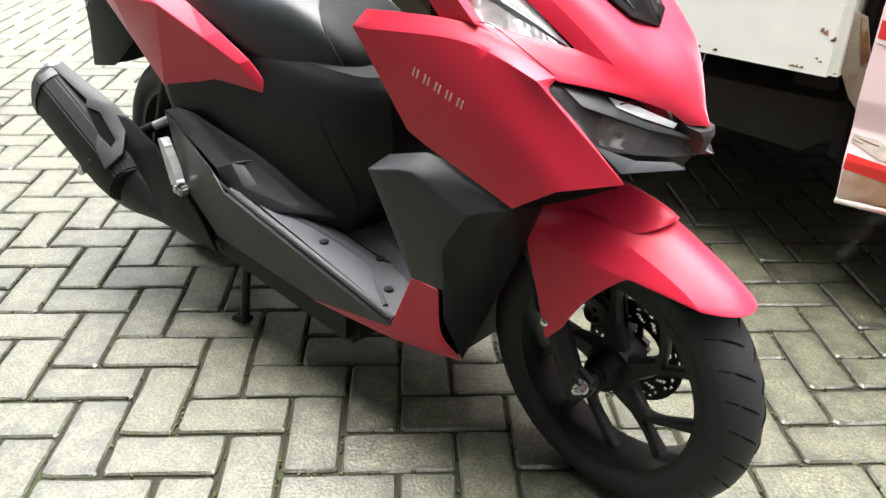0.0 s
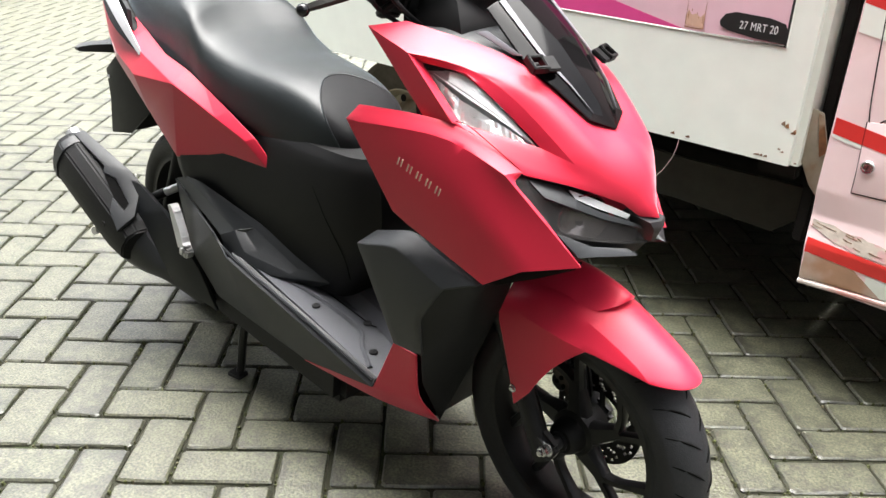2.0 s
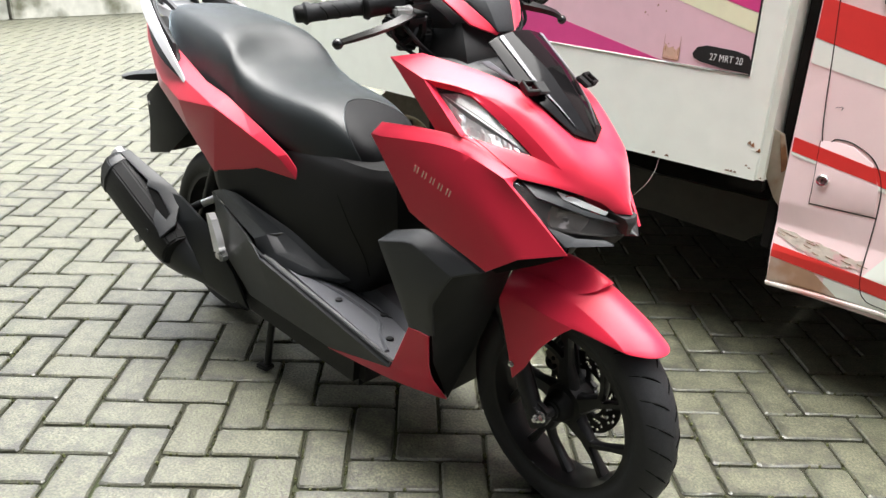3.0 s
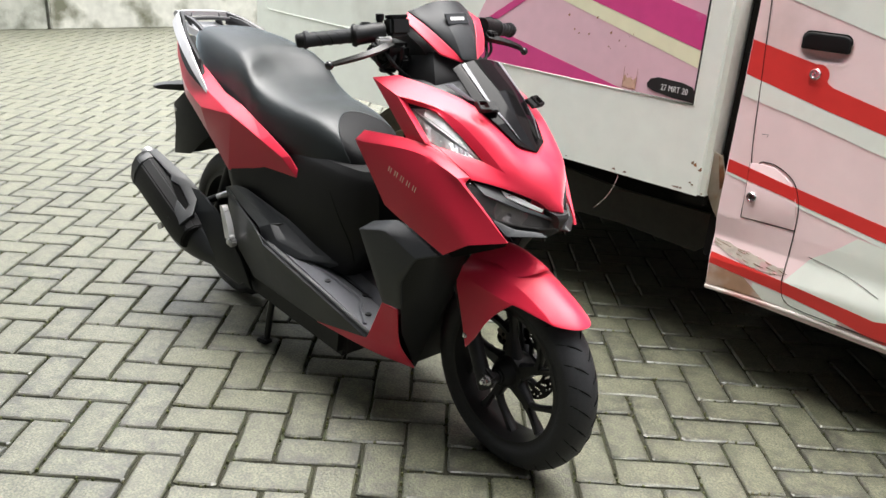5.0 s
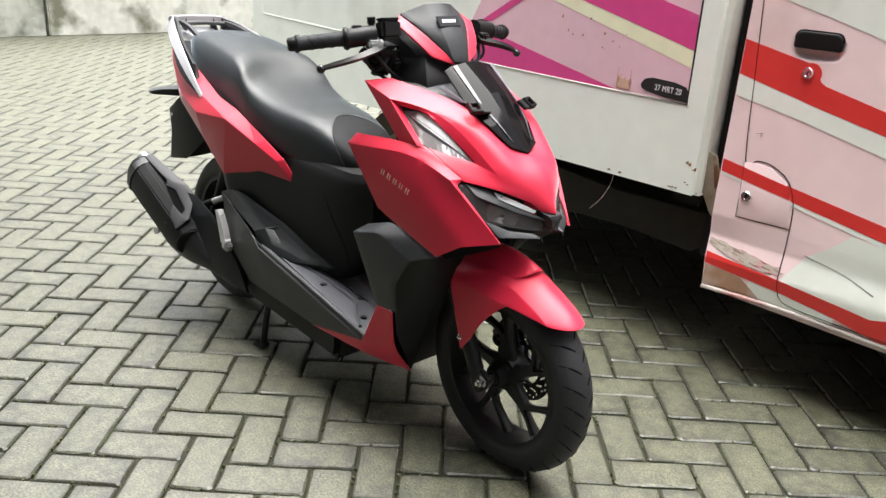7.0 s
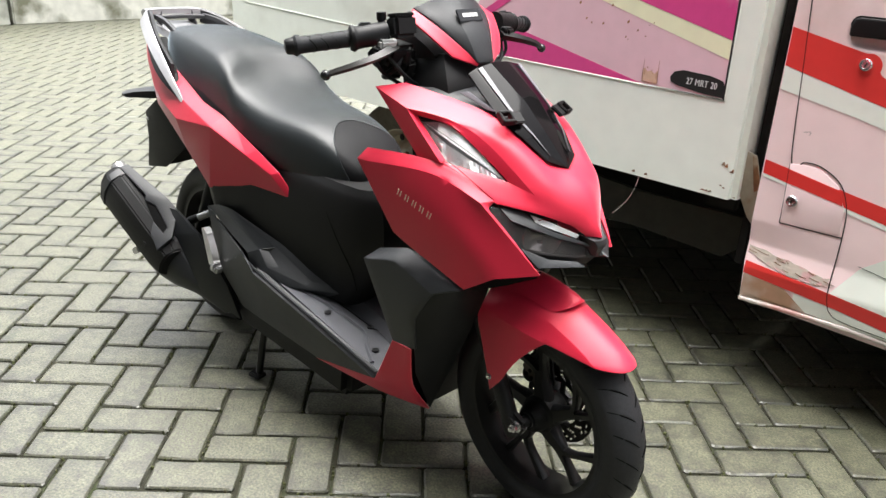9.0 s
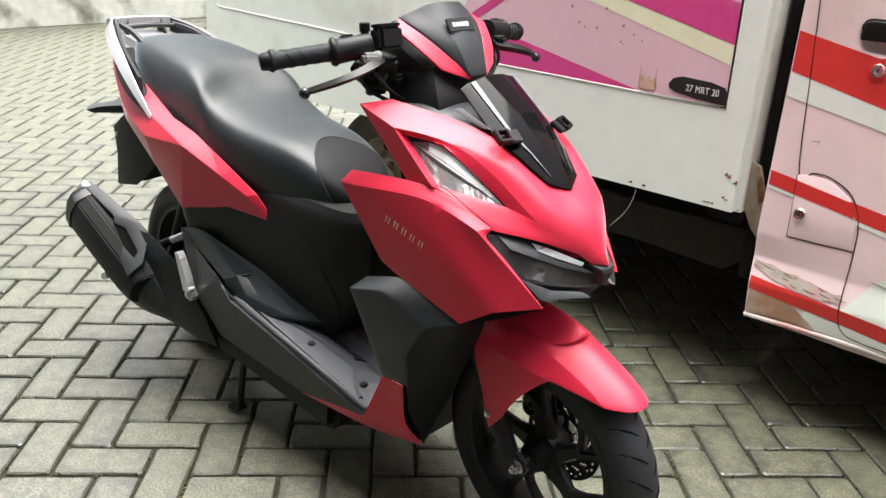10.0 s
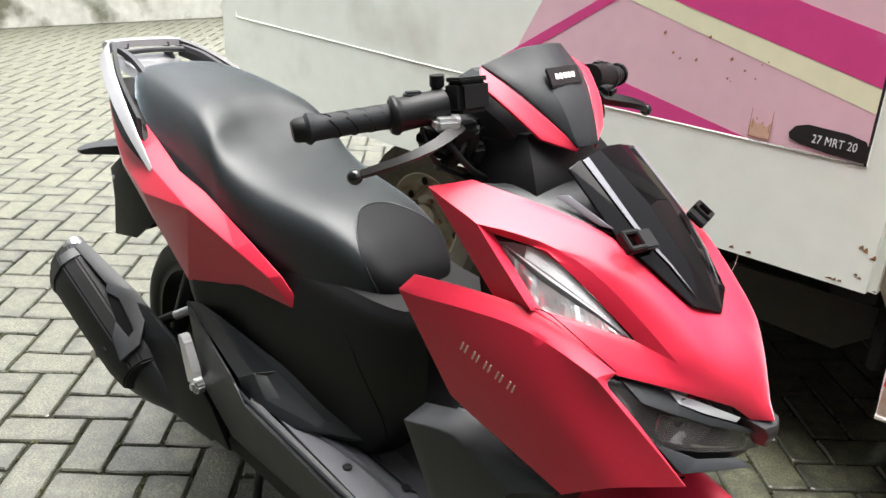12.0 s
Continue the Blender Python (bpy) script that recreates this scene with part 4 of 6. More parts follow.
part("seat_body", loft([[(-0.535, -0.07, 0.34), (-0.535, 0.07, 0.34), (-0.60, 0.120, 0.345), (-0.95, 0.16, 0.40), (-1.10, 0.12, 0.43), (-1.10, -0.12, 0.43), (-0.95, -0.16, 0.40), (-0.60, -0.120, 0.345)],
     [(-0.452, -0.085, 0.50), (-0.452, 0.085, 0.50), (-0.56, 0.135, 0.50), (-0.95, 0.165, 0.52), (-1.12, 0.14, 0.54), (-1.12, -0.14, 0.54), (-0.95, -0.165, 0.52), (-0.56, -0.135, 0.50)],
     [(-0.452, -0.088, 0.62), (-0.452, 0.088, 0.62), (-0.56, 0.130, 0.62), (-0.95, 0.15, 0.66), (-1.15, 0.14, 0.72), (-1.15, -0.14, 0.72), (-0.95, -0.15, 0.66), (-0.56, -0.130, 0.62)],
     [(-0.47, -0.080, 0.66), (-0.47, 0.080, 0.66), (-0.56, 0.115, 0.66), (-0.95, 0.13, 0.68), (-1.15, 0.12, 0.74), (-1.15, -0.12, 0.74), (-0.95, -0.13, 0.68), (-0.56, -0.115, 0.66)]], 4, ring_steps=4), BLACK, scooter, "black plastic body under the seat", 50)

TONGUE = material("matte_seat_tongue", (0.0065, 0.0068, 0.0078), 0.6, 0, 0.1, 300, 6, 0.3, 900, spec=0.20)
SEAT = ((-0.543, 0.040, 0.632, 0.652), (-0.553, 0.072, 0.624, 0.688), (-0.578, 0.096, 0.620, 0.716), (-0.625, 0.116, 0.619, 0.749), (-0.70, 0.132, 0.622, 0.776), (-0.78, 0.146, 0.632, 0.788), (-0.86, 0.156, 0.648, 0.798), (-0.94, 0.162, 0.668, 0.816), (-0.985, 0.163, 0.680, 0.832), (-1.012, 0.163, 0.688, 0.847), (-1.035, 0.162, 0.694, 0.864),
        (-1.056, 0.161, 0.700, 0.882), (-1.078, 0.160, 0.708, 0.897), (-1.115, 0.157, 0.722, 0.912), (-1.20, 0.149, 0.750, 0.928), (-1.30, 0.136, 0.788, 0.938), (-1.37, 0.116, 0.826, 0.938), (-1.41, 0.086, 0.860, 0.924))


def seat_ring(x, w, zb, zt):
    h = zt - zb
    bow = 0.060 * max(0.0, 1 - abs(x + 1.05) / 0.20)
    half = [(-w * 0.93, zb), (-w, zb + 0.22 * h), (-w, zb + 0.51 * h), (-w * 0.965, zb + 0.735 * h), (-w * 0.84, zb + 0.890 * h), (-w * 0.58, zb + 0.966 * h), (-w * 0.28, zb + 0.990 * h)]
    pts = half + [(0, zt)] + [(-y, z) for y, z in reversed(half)]
    return [(x + bow * (y / w) ** 2, y, z) for y, z in pts]


seat_rings = [spline(seat_ring(*r), 3) for r in SEAT]
seat_cols = [spline([ring[k] for ring in seat_rings], 8) for k in range(len(seat_rings[0]))]
SEAM = (-0.562, -0.565, -0.572, -0.590, -0.618, -0.655, -0.688, -0.700)


def along(col, n0, n1, count):
    """Points of a column of the skin between two places along it."""
    out = []
    for q in np.linspace(n0, n1, count):
        k = min(int(q), len(col) - 2)
        out.append(col[k].lerp(col[k + 1], q - k))
    return out


front_skin, rear_skin = [], []
for k, col in enumerate(seat_cols):
    q = min(k, len(seat_cols) - 1 - k) / 3
    edge = float(np.interp(q, range(8), SEAM))
    at_edge = float(np.interp(-edge, [-p.x for p in col], range(len(col))))
    front_skin.append(along(col, 0, at_edge, 14))
    rear_skin.append(along(col, at_edge, len(col) - 1, 110))
seat = part("seat", loft([list(r) for r in zip(*rear_skin)], 1), VINYL, scooter, "long black vinyl dual seat", 80)
part("seat_tongue", loft([list(r) for r in zip(*front_skin)], 1), TONGUE, seat, "matte black front panel of the seat", 80)
part("piping", tube([c[0] + Vector((0, 0, 0.0004)) for c in rear_skin[::2]], 0.0017, 6, 2), VINYL, seat, "raised seam piping")

TAIL = {"a": (-0.736, -0.147, 0.581), "b": (-0.722, -0.139, 0.588), "cr": (-0.787, -0.170, 0.638), "tp": (-0.766, -0.157, 0.646), "c": (-0.990, -0.213, 0.725), "d": (-1.078, -0.172, 0.531), "e": (-1.145, -0.226, 0.720), "f": (-1.372, -0.158, 0.713), "g": (-1.486, -0.125, 0.832), "h": (-1.535, -0.100, 0.868),
        "i": (-1.090, -0.172, 0.772), "i1": (-0.999, -0.168, 0.749), "j": (-1.211, -0.150, 0.806), "k": (-1.30, -0.140, 0.835), "l": (-1.425, -0.133, 0.838), "m": (-1.138, -0.205, 0.769), "m1": (-1.203, -0.196, 0.787), "m2": (-1.322, -0.167, 0.809), "o1": (-1.266, -0.204, 0.749), "o2": (-1.360, -0.174, 0.773),
        "n": (-0.852, -0.165, 0.690), "n1": (-0.935, -0.167, 0.724), "ac": (-0.867, -0.187, 0.673), "ad": (-0.900, -0.150, 0.558), "df": (-1.183, -0.178, 0.620)}
TAIL_FACES = [("a", "cr", "ac", "ad"), ("ac", "c", "d", "ad"), ("a", "b", "tp", "cr"), ("cr", "tp", "n", "ac"), ("ac", "n", "n1"), ("ac", "n1", "i1", "c"), ("c", "i1", "i", "m"), ("c", "m", "e"), ("c", "e", "df", "d"), ("df", "e", "o1", "f"), ("o1", "o2", "f"), ("o2", "g", "f"), ("e", "m", "m1", "o1"), ("o1", "m1", "m2", "o2"), ("o2", "m2", "l", "g"), ("l", "h", "g"), ("m", "i", "j"), ("m", "j", "m1"), ("j", "k", "m2", "m1"), ("k", "l", "m2")]
for s in (-1, 1):
    part("tail_cover", sheet(side(TAIL, s), TAIL_FACES, 0.004, 0.004, segments=3, inward=(-1.1, 0, 0.6)), RED, scooter, "matte red tail side cover", 33)


def rail_side(s):
    r = []
    for x, y, z, w, h in ((-1.140, 0.206, 0.768, 0.002, 0.004), (-1.25, 0.190, 0.838, 0.006, 0.010), (-1.38, 0.158, 0.904, 0.008, 0.014), (-1.50, 0.113, 0.946, 0.009, 0.014), (-1.540, 0.086, 0.956, 0.010, 0.012)):
        r.append([(x, s * (y - w * 0.6), z - h), (x, s * (y + w + h * 0.75), z - h * 1.1), (x, s * (y + w * 0.9), z + h * 0.1), (x, s * (y - w * 0.15), z + h * 0.92), (x, s * (y - w * 0.6), z + h)])
    return loft(r, 4)


rail = part("grab_rail", joined(rail_side(-1), rail_side(1), loft([[(-1.520, y, 0.950 + dz), (-1.555, y, 0.948 + dz), (-1.560, y, 0.958 + dz), (-1.545, y, 0.968 + dz), (-1.522, y, 0.966 + dz)] for y, dz in ((-0.098, -0.002), (-0.05, 0.002), (0.05, 0.002), (0.098, -0.002))], 3)), SILVER, scooter, "silver painted grab rail", 40)
for s in (-1, 1):
    part("rail_inner", loft([[(x, s * y, z + 0.010), (x, s * (y + 0.010), z + 0.0135), (x, s * (y + 0.010), z - 0.030), (x, s * y, z - 0.030)] for x, y, z in ((-1.24, 0.170, 0.838), (-1.36, 0.146, 0.898), (-1.45, 0.112, 0.936), (-1.525, 0.080, 0.955))], 4), RAIL_GREY, rail, "grey inner side of the rail")
    part("rail_inset", loft([[(x, s * yt, zt), (x, s * ym, zm), (x, s * yl, zl)] for x, yt, zt, ym, zm, yl, zl in ((-1.143, 0.203, 0.768, 0.207, 0.763, 0.200, 0.757), (-1.24, 0.196, 0.828, 0.210, 0.804, 0.186, 0.776), (-1.33, 0.172, 0.874, 0.190, 0.840, 0.160, 0.796), (-1.45, 0.132, 0.920, 0.142, 0.888, 0.122, 0.830))], 4), BLACK, rail, "black rail insert")
part("rail_bar", tube([(-1.49, -0.085, 0.945), (-1.495, 0, 0.948), (-1.49, 0.085, 0.945)], 0.007, 10, 3), RAIL_GREY, rail, "grey cross bar")
part("tail_inner", loft([[(-1.10, -0.13, 0.56), (-1.10, 0.13, 0.56), (-1.10, 0.14, 0.74), (-1.10, -0.14, 0.74)], [(-1.35, -0.12, 0.66), (-1.35, 0.12, 0.66), (-1.35, 0.13, 0.82), (-1.35, -0.13, 0.82)], [(-1.53, -0.07, 0.78), (-1.53, 0.07, 0.78), (-1.53, 0.08, 0.87), (-1.53, -0.08, 0.87)]], 3), BLACK, scooter, "black tail underside")
part("tail_tray", loft([[(-1.37, -0.07, 0.880), (-1.37, 0.07, 0.880), (-1.37, 0.06, 0.900), (-1.37, -0.06, 0.900)], [(-1.50, -0.08, 0.90), (-1.50, 0.08, 0.90), (-1.50, 0.07, 0.918), (-1.50, -0.07, 0.918)], [(-1.545, -0.075, 0.915), (-1.545, 0.075, 0.915), (-1.545, 0.065, 0.930), (-1.545, -0.065, 0.930)]], 3), SILVER, rail, "silver tail tray")
for s in (-1, 1):
    part("rail_strut", loft([[(x, s * (y - 0.008), z - 0.006), (x, s * (y + 0.008), z - 0.006), (x, s * (y + 0.006), z + 0.006), (x, s * (y - 0.006), z + 0.006)] for x, y, z in ((-1.505, 0.080, 0.949), (-1.42, 0.090, 0.940), (-1.335, 0.102, 0.916))], 3), RAIL_GREY, rail, "grey strut between rail and seat")
    part("rail_fin", sheet(side({"a": (-1.548, -0.050, 0.966), "b": (-1.524, -0.052, 0.968), "c": (-1.505, -0.062, 0.922), "d": (-1.545, -0.058, 0.918)}, s), [("a", "b", "c", "d")], 0.005, 0.0015, inward=(-1.5, 0, 0.9)), RAIL_GREY, rail, "grey upright fin under the rail")
    # Added black filler makes the gap beside the seat look shaded
    part("gap_filler", loft([[(x, s * (y - 0.030), z - 0.045), (x, s * (y + 0.012), z - 0.045), (x, s * (y + 0.012), z - 0.030), (x, s * (y - 0.030), z - 0.030)] for x, y, z in ((-1.20, 0.165, 0.812), (-1.33, 0.140, 0.885), (-1.45, 0.108, 0.925))], 3), BLACK, rail, "black filler added to darken the gap between rail and seat")
for s in (-1, 1):
    part("strap_hook", joined(tube([(-1.33, s * 0.128, 0.835), (-1.36, s * 0.135, 0.862), (-1.40, s * 0.130, 0.868)], 0.014, 8, 4), tube([(-1.25, s * 0.150, 0.795), (-1.28, s * 0.155, 0.818), (-1.31, s * 0.150, 0.812)], 0.012, 8, 4)), BLACK, rail, "black luggage hook")
part("plate_holder", sheet({"a": (-1.44, -0.070, 0.745), "b": (-1.528, -0.088, 0.690), "b2": (-1.604, -0.086, 0.640), "b3": (-1.592, -0.088, 0.560), "c": (-1.612, -0.086, 0.455), "d": (-1.505, -0.080, 0.474), "e": (-1.385, -0.070, 0.566), "e2": (-1.46, -0.075, 0.650), "m1": (-1.44, 0, 0.75), "m2": (-1.535, 0, 0.700), "m2b": (-1.610, 0, 0.648), "m3b": (-1.600, 0, 0.560), "m3": (-1.604, 0, 0.452)},
     [("a", "b", "m2", "m1"), ("b", "b2", "m2b", "m2"), ("b2", "b3", "m3b", "m2b"), ("b3", "c", "m3", "m3b"), ("a", "e2", "b"), ("e2", "e", "d", "c", "b3"), ("b", "e2", "b3", "b2")], 0.006, 0.003, True, inward=(-1.45, 0, 0.6)), BLACK, scooter, "black number plate bracket and rear mudguard")
for s in (-1, 1):
    part("rear_indicator", loft([[(x0, s * y, z0), (x0, s * y, z1), (x1, s * y, z1), (x1, s * y, z0)] for y, x0, x1, z0, z1 in ((0.06, -1.43, -1.50, 0.716, 0.744), (0.10, -1.470, -1.545, 0.706, 0.730), (0.155, -1.500, -1.548, 0.708, 0.727), (0.185, -1.510, -1.538, 0.710, 0.723), (0.193, -1.515, -1.532, 0.713, 0.720))], 3), GREY_PLASTIC, scooter, "black rear turn signal", 50)
    part("plate_bolt", disc_y(0.006, 0.006, (-1.576, s * 0.091, 0.622), 10), STEEL, scooter)

# handlebar
COWL = {"a": (-0.372, -0.095, 1.088), "a2": (-0.347, -0.042, 1.112), "b": (-0.340, 0, 1.116), "e": (-0.336, -0.084, 1.072), "e2": (-0.316, -0.034, 1.084), "m": (-0.308, 0, 1.087), "c": (-0.300, -0.065, 1.047), "c2": (-0.269, -0.032, 1.044), "c3": (-0.267, 0, 1.046), "d": (-0.244, -0.023, 0.987), "d2": (-0.239, 0, 0.987)}
COWL_AT = STEER @ Matrix.Translation((0, 0.009, 0))
COWL_GREY = material("grey_cowl_plastic", (0.022, 0.0235, 0.026), 0.48, 0, 0.1, 300, 7, 0.15, 1100, spec=0.4)
cowl = subpanel("handlebar_cowl", COWL, [("a", "a2", "e2", "e"), ("a2", "b", "m", "e2"), ("e", "e2", "c2", "c"), ("e2", "m", "c3", "c2"), ("c", "c2", "d"), ("c2", "c3", "d2", "d")], COWL_GREY, scooter, "dark grey and red handlebar cover", [("e2", "c2", 0.9), ("c2", "d", 0.9), ("a2", "e2", 0.3), ("e2", "m", 0.9), ("e", "e2", 0.5), ("a", "a2", 1), ("a2", "b", 1)], ("a", "a2", "d", "e2"), 0.004, 0.0015, 2, True, (-0.42, 0, 1.02), COWL_AT)
RED_COWL = {"a": (-0.372, -0.096, 1.087), "e": (-0.337, -0.087, 1.071), "c": (-0.300, -0.068, 1.046), "d": (-0.243, -0.020, 0.988), "g": (-0.246, -0.022, 0.980), "f": (-0.272, -0.070, 1.000), "h": (-0.348, -0.118, 1.068), "fh": (-0.298, -0.096, 1.032)}
for s in (-1, 1):
    subpanel("cowl_trim", side(RED_COWL, s), [("a", "e", "fh", "h"), ("e", "c", "f", "fh"), ("c", "d", "g", "f")], RED, cowl, "matte red trim", (), ("a", "h", "d", "g", "f"), 0.005, 0.0015, inward=(-0.42, 0, 1.02), xf=COWL_AT)
EM = STEER @ Matrix.Translation((-0.2975, 0.006, 1.0760)) @ Euler((0, radians(56), 0)).to_matrix().to_4x4()
emblem = part("emblem", joined(block((0.029, 0.068, 0.004), 0.0019, (0, 0, 0))), BLACK_GLOSS, cowl, "black badge with white bars", xf=EM)
for n in range(5):
    part("badge_bar", block((0.0085, 0.0066, 0.0014), 0.0003, (0, -0.0172 + n * 0.0086, 0.0024), (0, 0, -12)), LETTER, emblem, xf=EM)
part("cowl_back", loft([[(-0.375, -0.090, 1.076), (-0.375, 0.090, 1.076), (-0.41, 0.075, 1.076), (-0.41, -0.075, 1.076)], [(-0.36, -0.112, 1.045), (-0.36, 0.112, 1.045), (-0.44, 0.10, 1.04), (-0.44, -0.10, 1.04)], [(-0.31, -0.085, 0.998), (-0.31, 0.085, 0.998), (-0.43, 0.08, 0.97), (-0.43, -0.08, 0.97)], [(-0.36, -0.045, 0.94), (-0.36, 0.045, 0.94), (-0.40, 0.05, 0.90), (-0.40, -0.05, 0.90)]], 3), COWL_GREY, cowl, xf=COWL_AT)
part("stem_shroud", loft([[(-0.30, -0.075, 1.0), (-0.30, 0.075, 1.0), (-0.42, 0.07, 0.985), (-0.42, -0.07, 0.985)], [(-0.255, -0.105, 0.945), (-0.255, 0.105, 0.945), (-0.39, 0.10, 0.94), (-0.39, -0.10, 0.94)], [(-0.24, -0.11, 0.90), (-0.24, 0.11, 0.90), (-0.37, 0.11, 0.89), (-0.37, -0.11, 0.89)]], 3), BLACK, scooter, "black cover round the steering stem")
part("steering_stem", tube([(-0.345, 0, 0.86), (-0.395, 0, 0.96), (-0.41, 0, 1.0)], 0.030, 14, 2), BLACK, scooter, xf=STEER)
BAR = {-1: STEER, 1: STEER @ Matrix.Translation((0, -0.022, 0.004))}
for s in (-1, 1):
    grip = part("grip", tube([(-0.4285, s * 0.3405, 1.0215), (-0.427, s * 0.336, 1.0217), (-0.4255, s * 0.332, 1.022), (-0.424, s * 0.328, 1.0222), (-0.402, s * 0.282, 1.029), (-0.3815, s * 0.236, 1.0345)], [0.0165, 0.0205, 0.0205, 0.0165, 0.0162, 0.0168], 18, 2), GRIP, scooter, "black rubber handlebar grip", xf=BAR[s])
    for k in range(4):
        c = Vector((-0.416, s * 0.312, 1.0245)).lerp(Vector((-0.388, s * 0.250, 1.0325)), k / 3)
        d = Vector((0.0345, -s * 0.092, 0.0125)).normalized()
        u = d.orthogonal().normalized()
        v = d.cross(u)
        part("grip_groove", tube([c + d * (0.012 * math.sin(q * 1.1)) + (u * math.cos(q) + v * math.sin(q)) * 0.0164 for q in [0.5 * j for j in range(13)]], 0.0011, 5, 2), GROOVE_BLACK, grip, xf=BAR[s])
    part("bar_end", joined(tube([(-0.4345, s * 0.354, 1.0195), (-0.4330, s * 0.3505, 1.020), (-0.428, s * 0.339, 1.0217)], [0.0125, 0.0155, 0.0165], 16, 1)), BLACK, scooter, "black bar end weight", xf=BAR[s])
    sw = part("switch_housing", tube([(-0.3825, s * 0.2385, 1.034), (-0.380, s * 0.234, 1.0345), (-0.378, s * 0.229, 1.0355), (-0.376, s * 0.224, 1.036), (-0.358, s * 0.165, 1.045)], [0.022, 0.026, 0.026, 0.0225, 0.022], 18, 2), BLACK, scooter, "black switch housing", xf=BAR[s])
    part("switch_button", block((0.014, 0.026, 0.010), 0.003, (-0.374, s * 0.206, 1.060), (0, 0, s * 15)), GREY_PLASTIC, sw, xf=BAR[s])
    lv = part("brake_lever", loft([[(x, s * y, z + h), (x + w, s * y, z), (x, s * y, z - h), (x - w, s * y, z)] for x, y, z, w, h in ((-0.334, 0.160, 1.020, 0.015, 0.010), (-0.322, 0.190, 1.014, 0.014, 0.010), (-0.314, 0.225, 1.006, 0.010, 0.009), (-0.319, 0.265, 0.995, 0.0065, 0.008), (-0.335, 0.300, 0.984, 0.0055, 0.007), (-0.344, 0.314, 0.979, 0.0050, 0.006))], 4), SATIN_GREY if s < 0 else BLACK, scooter, "grey metal brake lever with black ball end" if s < 0 else "black brake lever with ball end", 50, xf=BAR[s])
    part("lever_ball", lathe_y([(0.0005, -0.0105), (0.005, -0.0095), (0.009, -0.005), (0.0105, 0), (0.009, 0.005), (0.005, 0.0095), (0.0005, 0.0105)], 16, (-0.347, s * 0.320, 0.976)), BLACK_GLOSS, lv, xf=BAR[s])
    part("lever_pivot", joined(block((0.026, 0.034, 0.018), 0.005, (-0.334, s * 0.182, 1.026), (0, 0, s * 20)), disc_y(0.008, 0.012, (-0.330, s * 0.170, 1.030), 12)), ALLOY if s < 0 else BLACK, lv, "worn alloy lever bracket" if s < 0 else "black lever bracket", xf=BAR[s])
    if s < 0:
        part("mirror_socket", joined(tube([(-0.368, s * 0.168, 1.04), (-0.370, s * 0.169, 1.076)], 0.0075, 12, 1), tube([(-0.3695, s * 0.1685, 1.068), (-0.370, s * 0.169, 1.083)], 0.0100, 12, 1)), BLACK, scooter, "empty black mirror mount", xf=BAR[s])
    part("lower_clamp", joined(block((0.046, 0.060, 0.026), 0.008, (-0.352, s * 0.145, 1.010), (0, 10, 0)), tube([(-0.35, s * 0.13, 0.998), (-0.345, s * 0.15, 0.975), (-0.37, s * 0.16, 0.955), (-0.40, s * 0.10, 0.945)], 0.007, 8, 4)), BLACK, scooter, "black lever clamp and wiring", xf=BAR[s])
    part("cable", tube([(-0.345, s * 0.175, 1.005), (-0.320, s * 0.150, 0.965), (-0.340, s * 0.09, 0.930), (-0.37, s * 0.04, 0.90)], 0.0045, 8, 5), BLACK, scooter, "black control cable", xf=BAR[s])
    part("cable", tube([(-0.36, s * 0.200, 1.015), (-0.345, s * 0.190, 0.975), (-0.365, s * 0.13, 0.94), (-0.39, s * 0.06, 0.91)], 0.004, 8, 5), BLACK, scooter, "black control cable", xf=BAR[s])

mc = part("master_cylinder", block((0.040, 0.052, 0.044), 0.007, (-0.338, -0.142, 1.058), (0, -10, -6), 3), BLACK, scooter, "black brake fluid reservoir", xf=STEER)
part("lid", block((0.037, 0.048, 0.006), 0.0028, (-0.3415, -0.142, 1.0800), (0, -10, -6)), BLACK, mc, xf=STEER)

for n, (p0, p1, p2) in enumerate((((-0.36, -0.20, 1.005), (-0.385, -0.16, 0.975), (-0.36, -0.10, 0.955)), ((-0.345, -0.15, 1.02), (-0.375, -0.14, 0.985), (-0.40, -0.09, 0.965)), ((-0.37, -0.185, 0.99), (-0.39, -0.13, 0.985), (-0.37, -0.07, 0.975)), ((-0.335, -0.13, 1.01), (-0.350, -0.115, 0.97), (-0.37, -0.08, 0.94)))):
    part("cable", tube([p0, p1, p2], 0.009, 8, 5), BLACK, scooter, "black control cable", xf=STEER)
part("bar_clamp", joined(block((0.060, 0.090, 0.040), 0.010, (-0.372, -0.135, 1.000), (0, 8, 10)), block((0.030, 0.030, 0.030), 0.006, (-0.350, -0.115, 0.975), (0, 20, 0))), BLACK, scooter, "black bar clamp and wiring", xf=STEER)

# rear end
RW = Matrix.Translation(REAR)
wheel("rear_wheel", "satin black rear alloy wheel", RW, 0.262, 0.060, 0.180, radians(10), "black rubber rear tyre")


def muffler_ring(x, y, z, h, w):
    u = Vector((0.44, 0, 0.898))
    c = Vector((x, y, z))
    v = Vector((0, -1, 0))
    return [c + u * (h * a) + v * (w * b) for a, b in ((-1, -0.5), (-1, 0.30), (-0.60, 0.92), (0.10, 1.0), (0.72, 0.74), (1, 0.2), (1, -0.5), (0, -0.9))]


def boxy(rings, bevel=0.004):
    bm = loft(rings, 1)
    bmesh.ops.recalc_face_normals(bm, faces=bm.faces[:])
    bmesh.ops.bevel(bm, geom=[e for e in bm.edges if e.calc_face_angle(0) > radians(20)], offset=bevel, segments=2, affect="EDGES", clamp_overlap=True)
    return bm


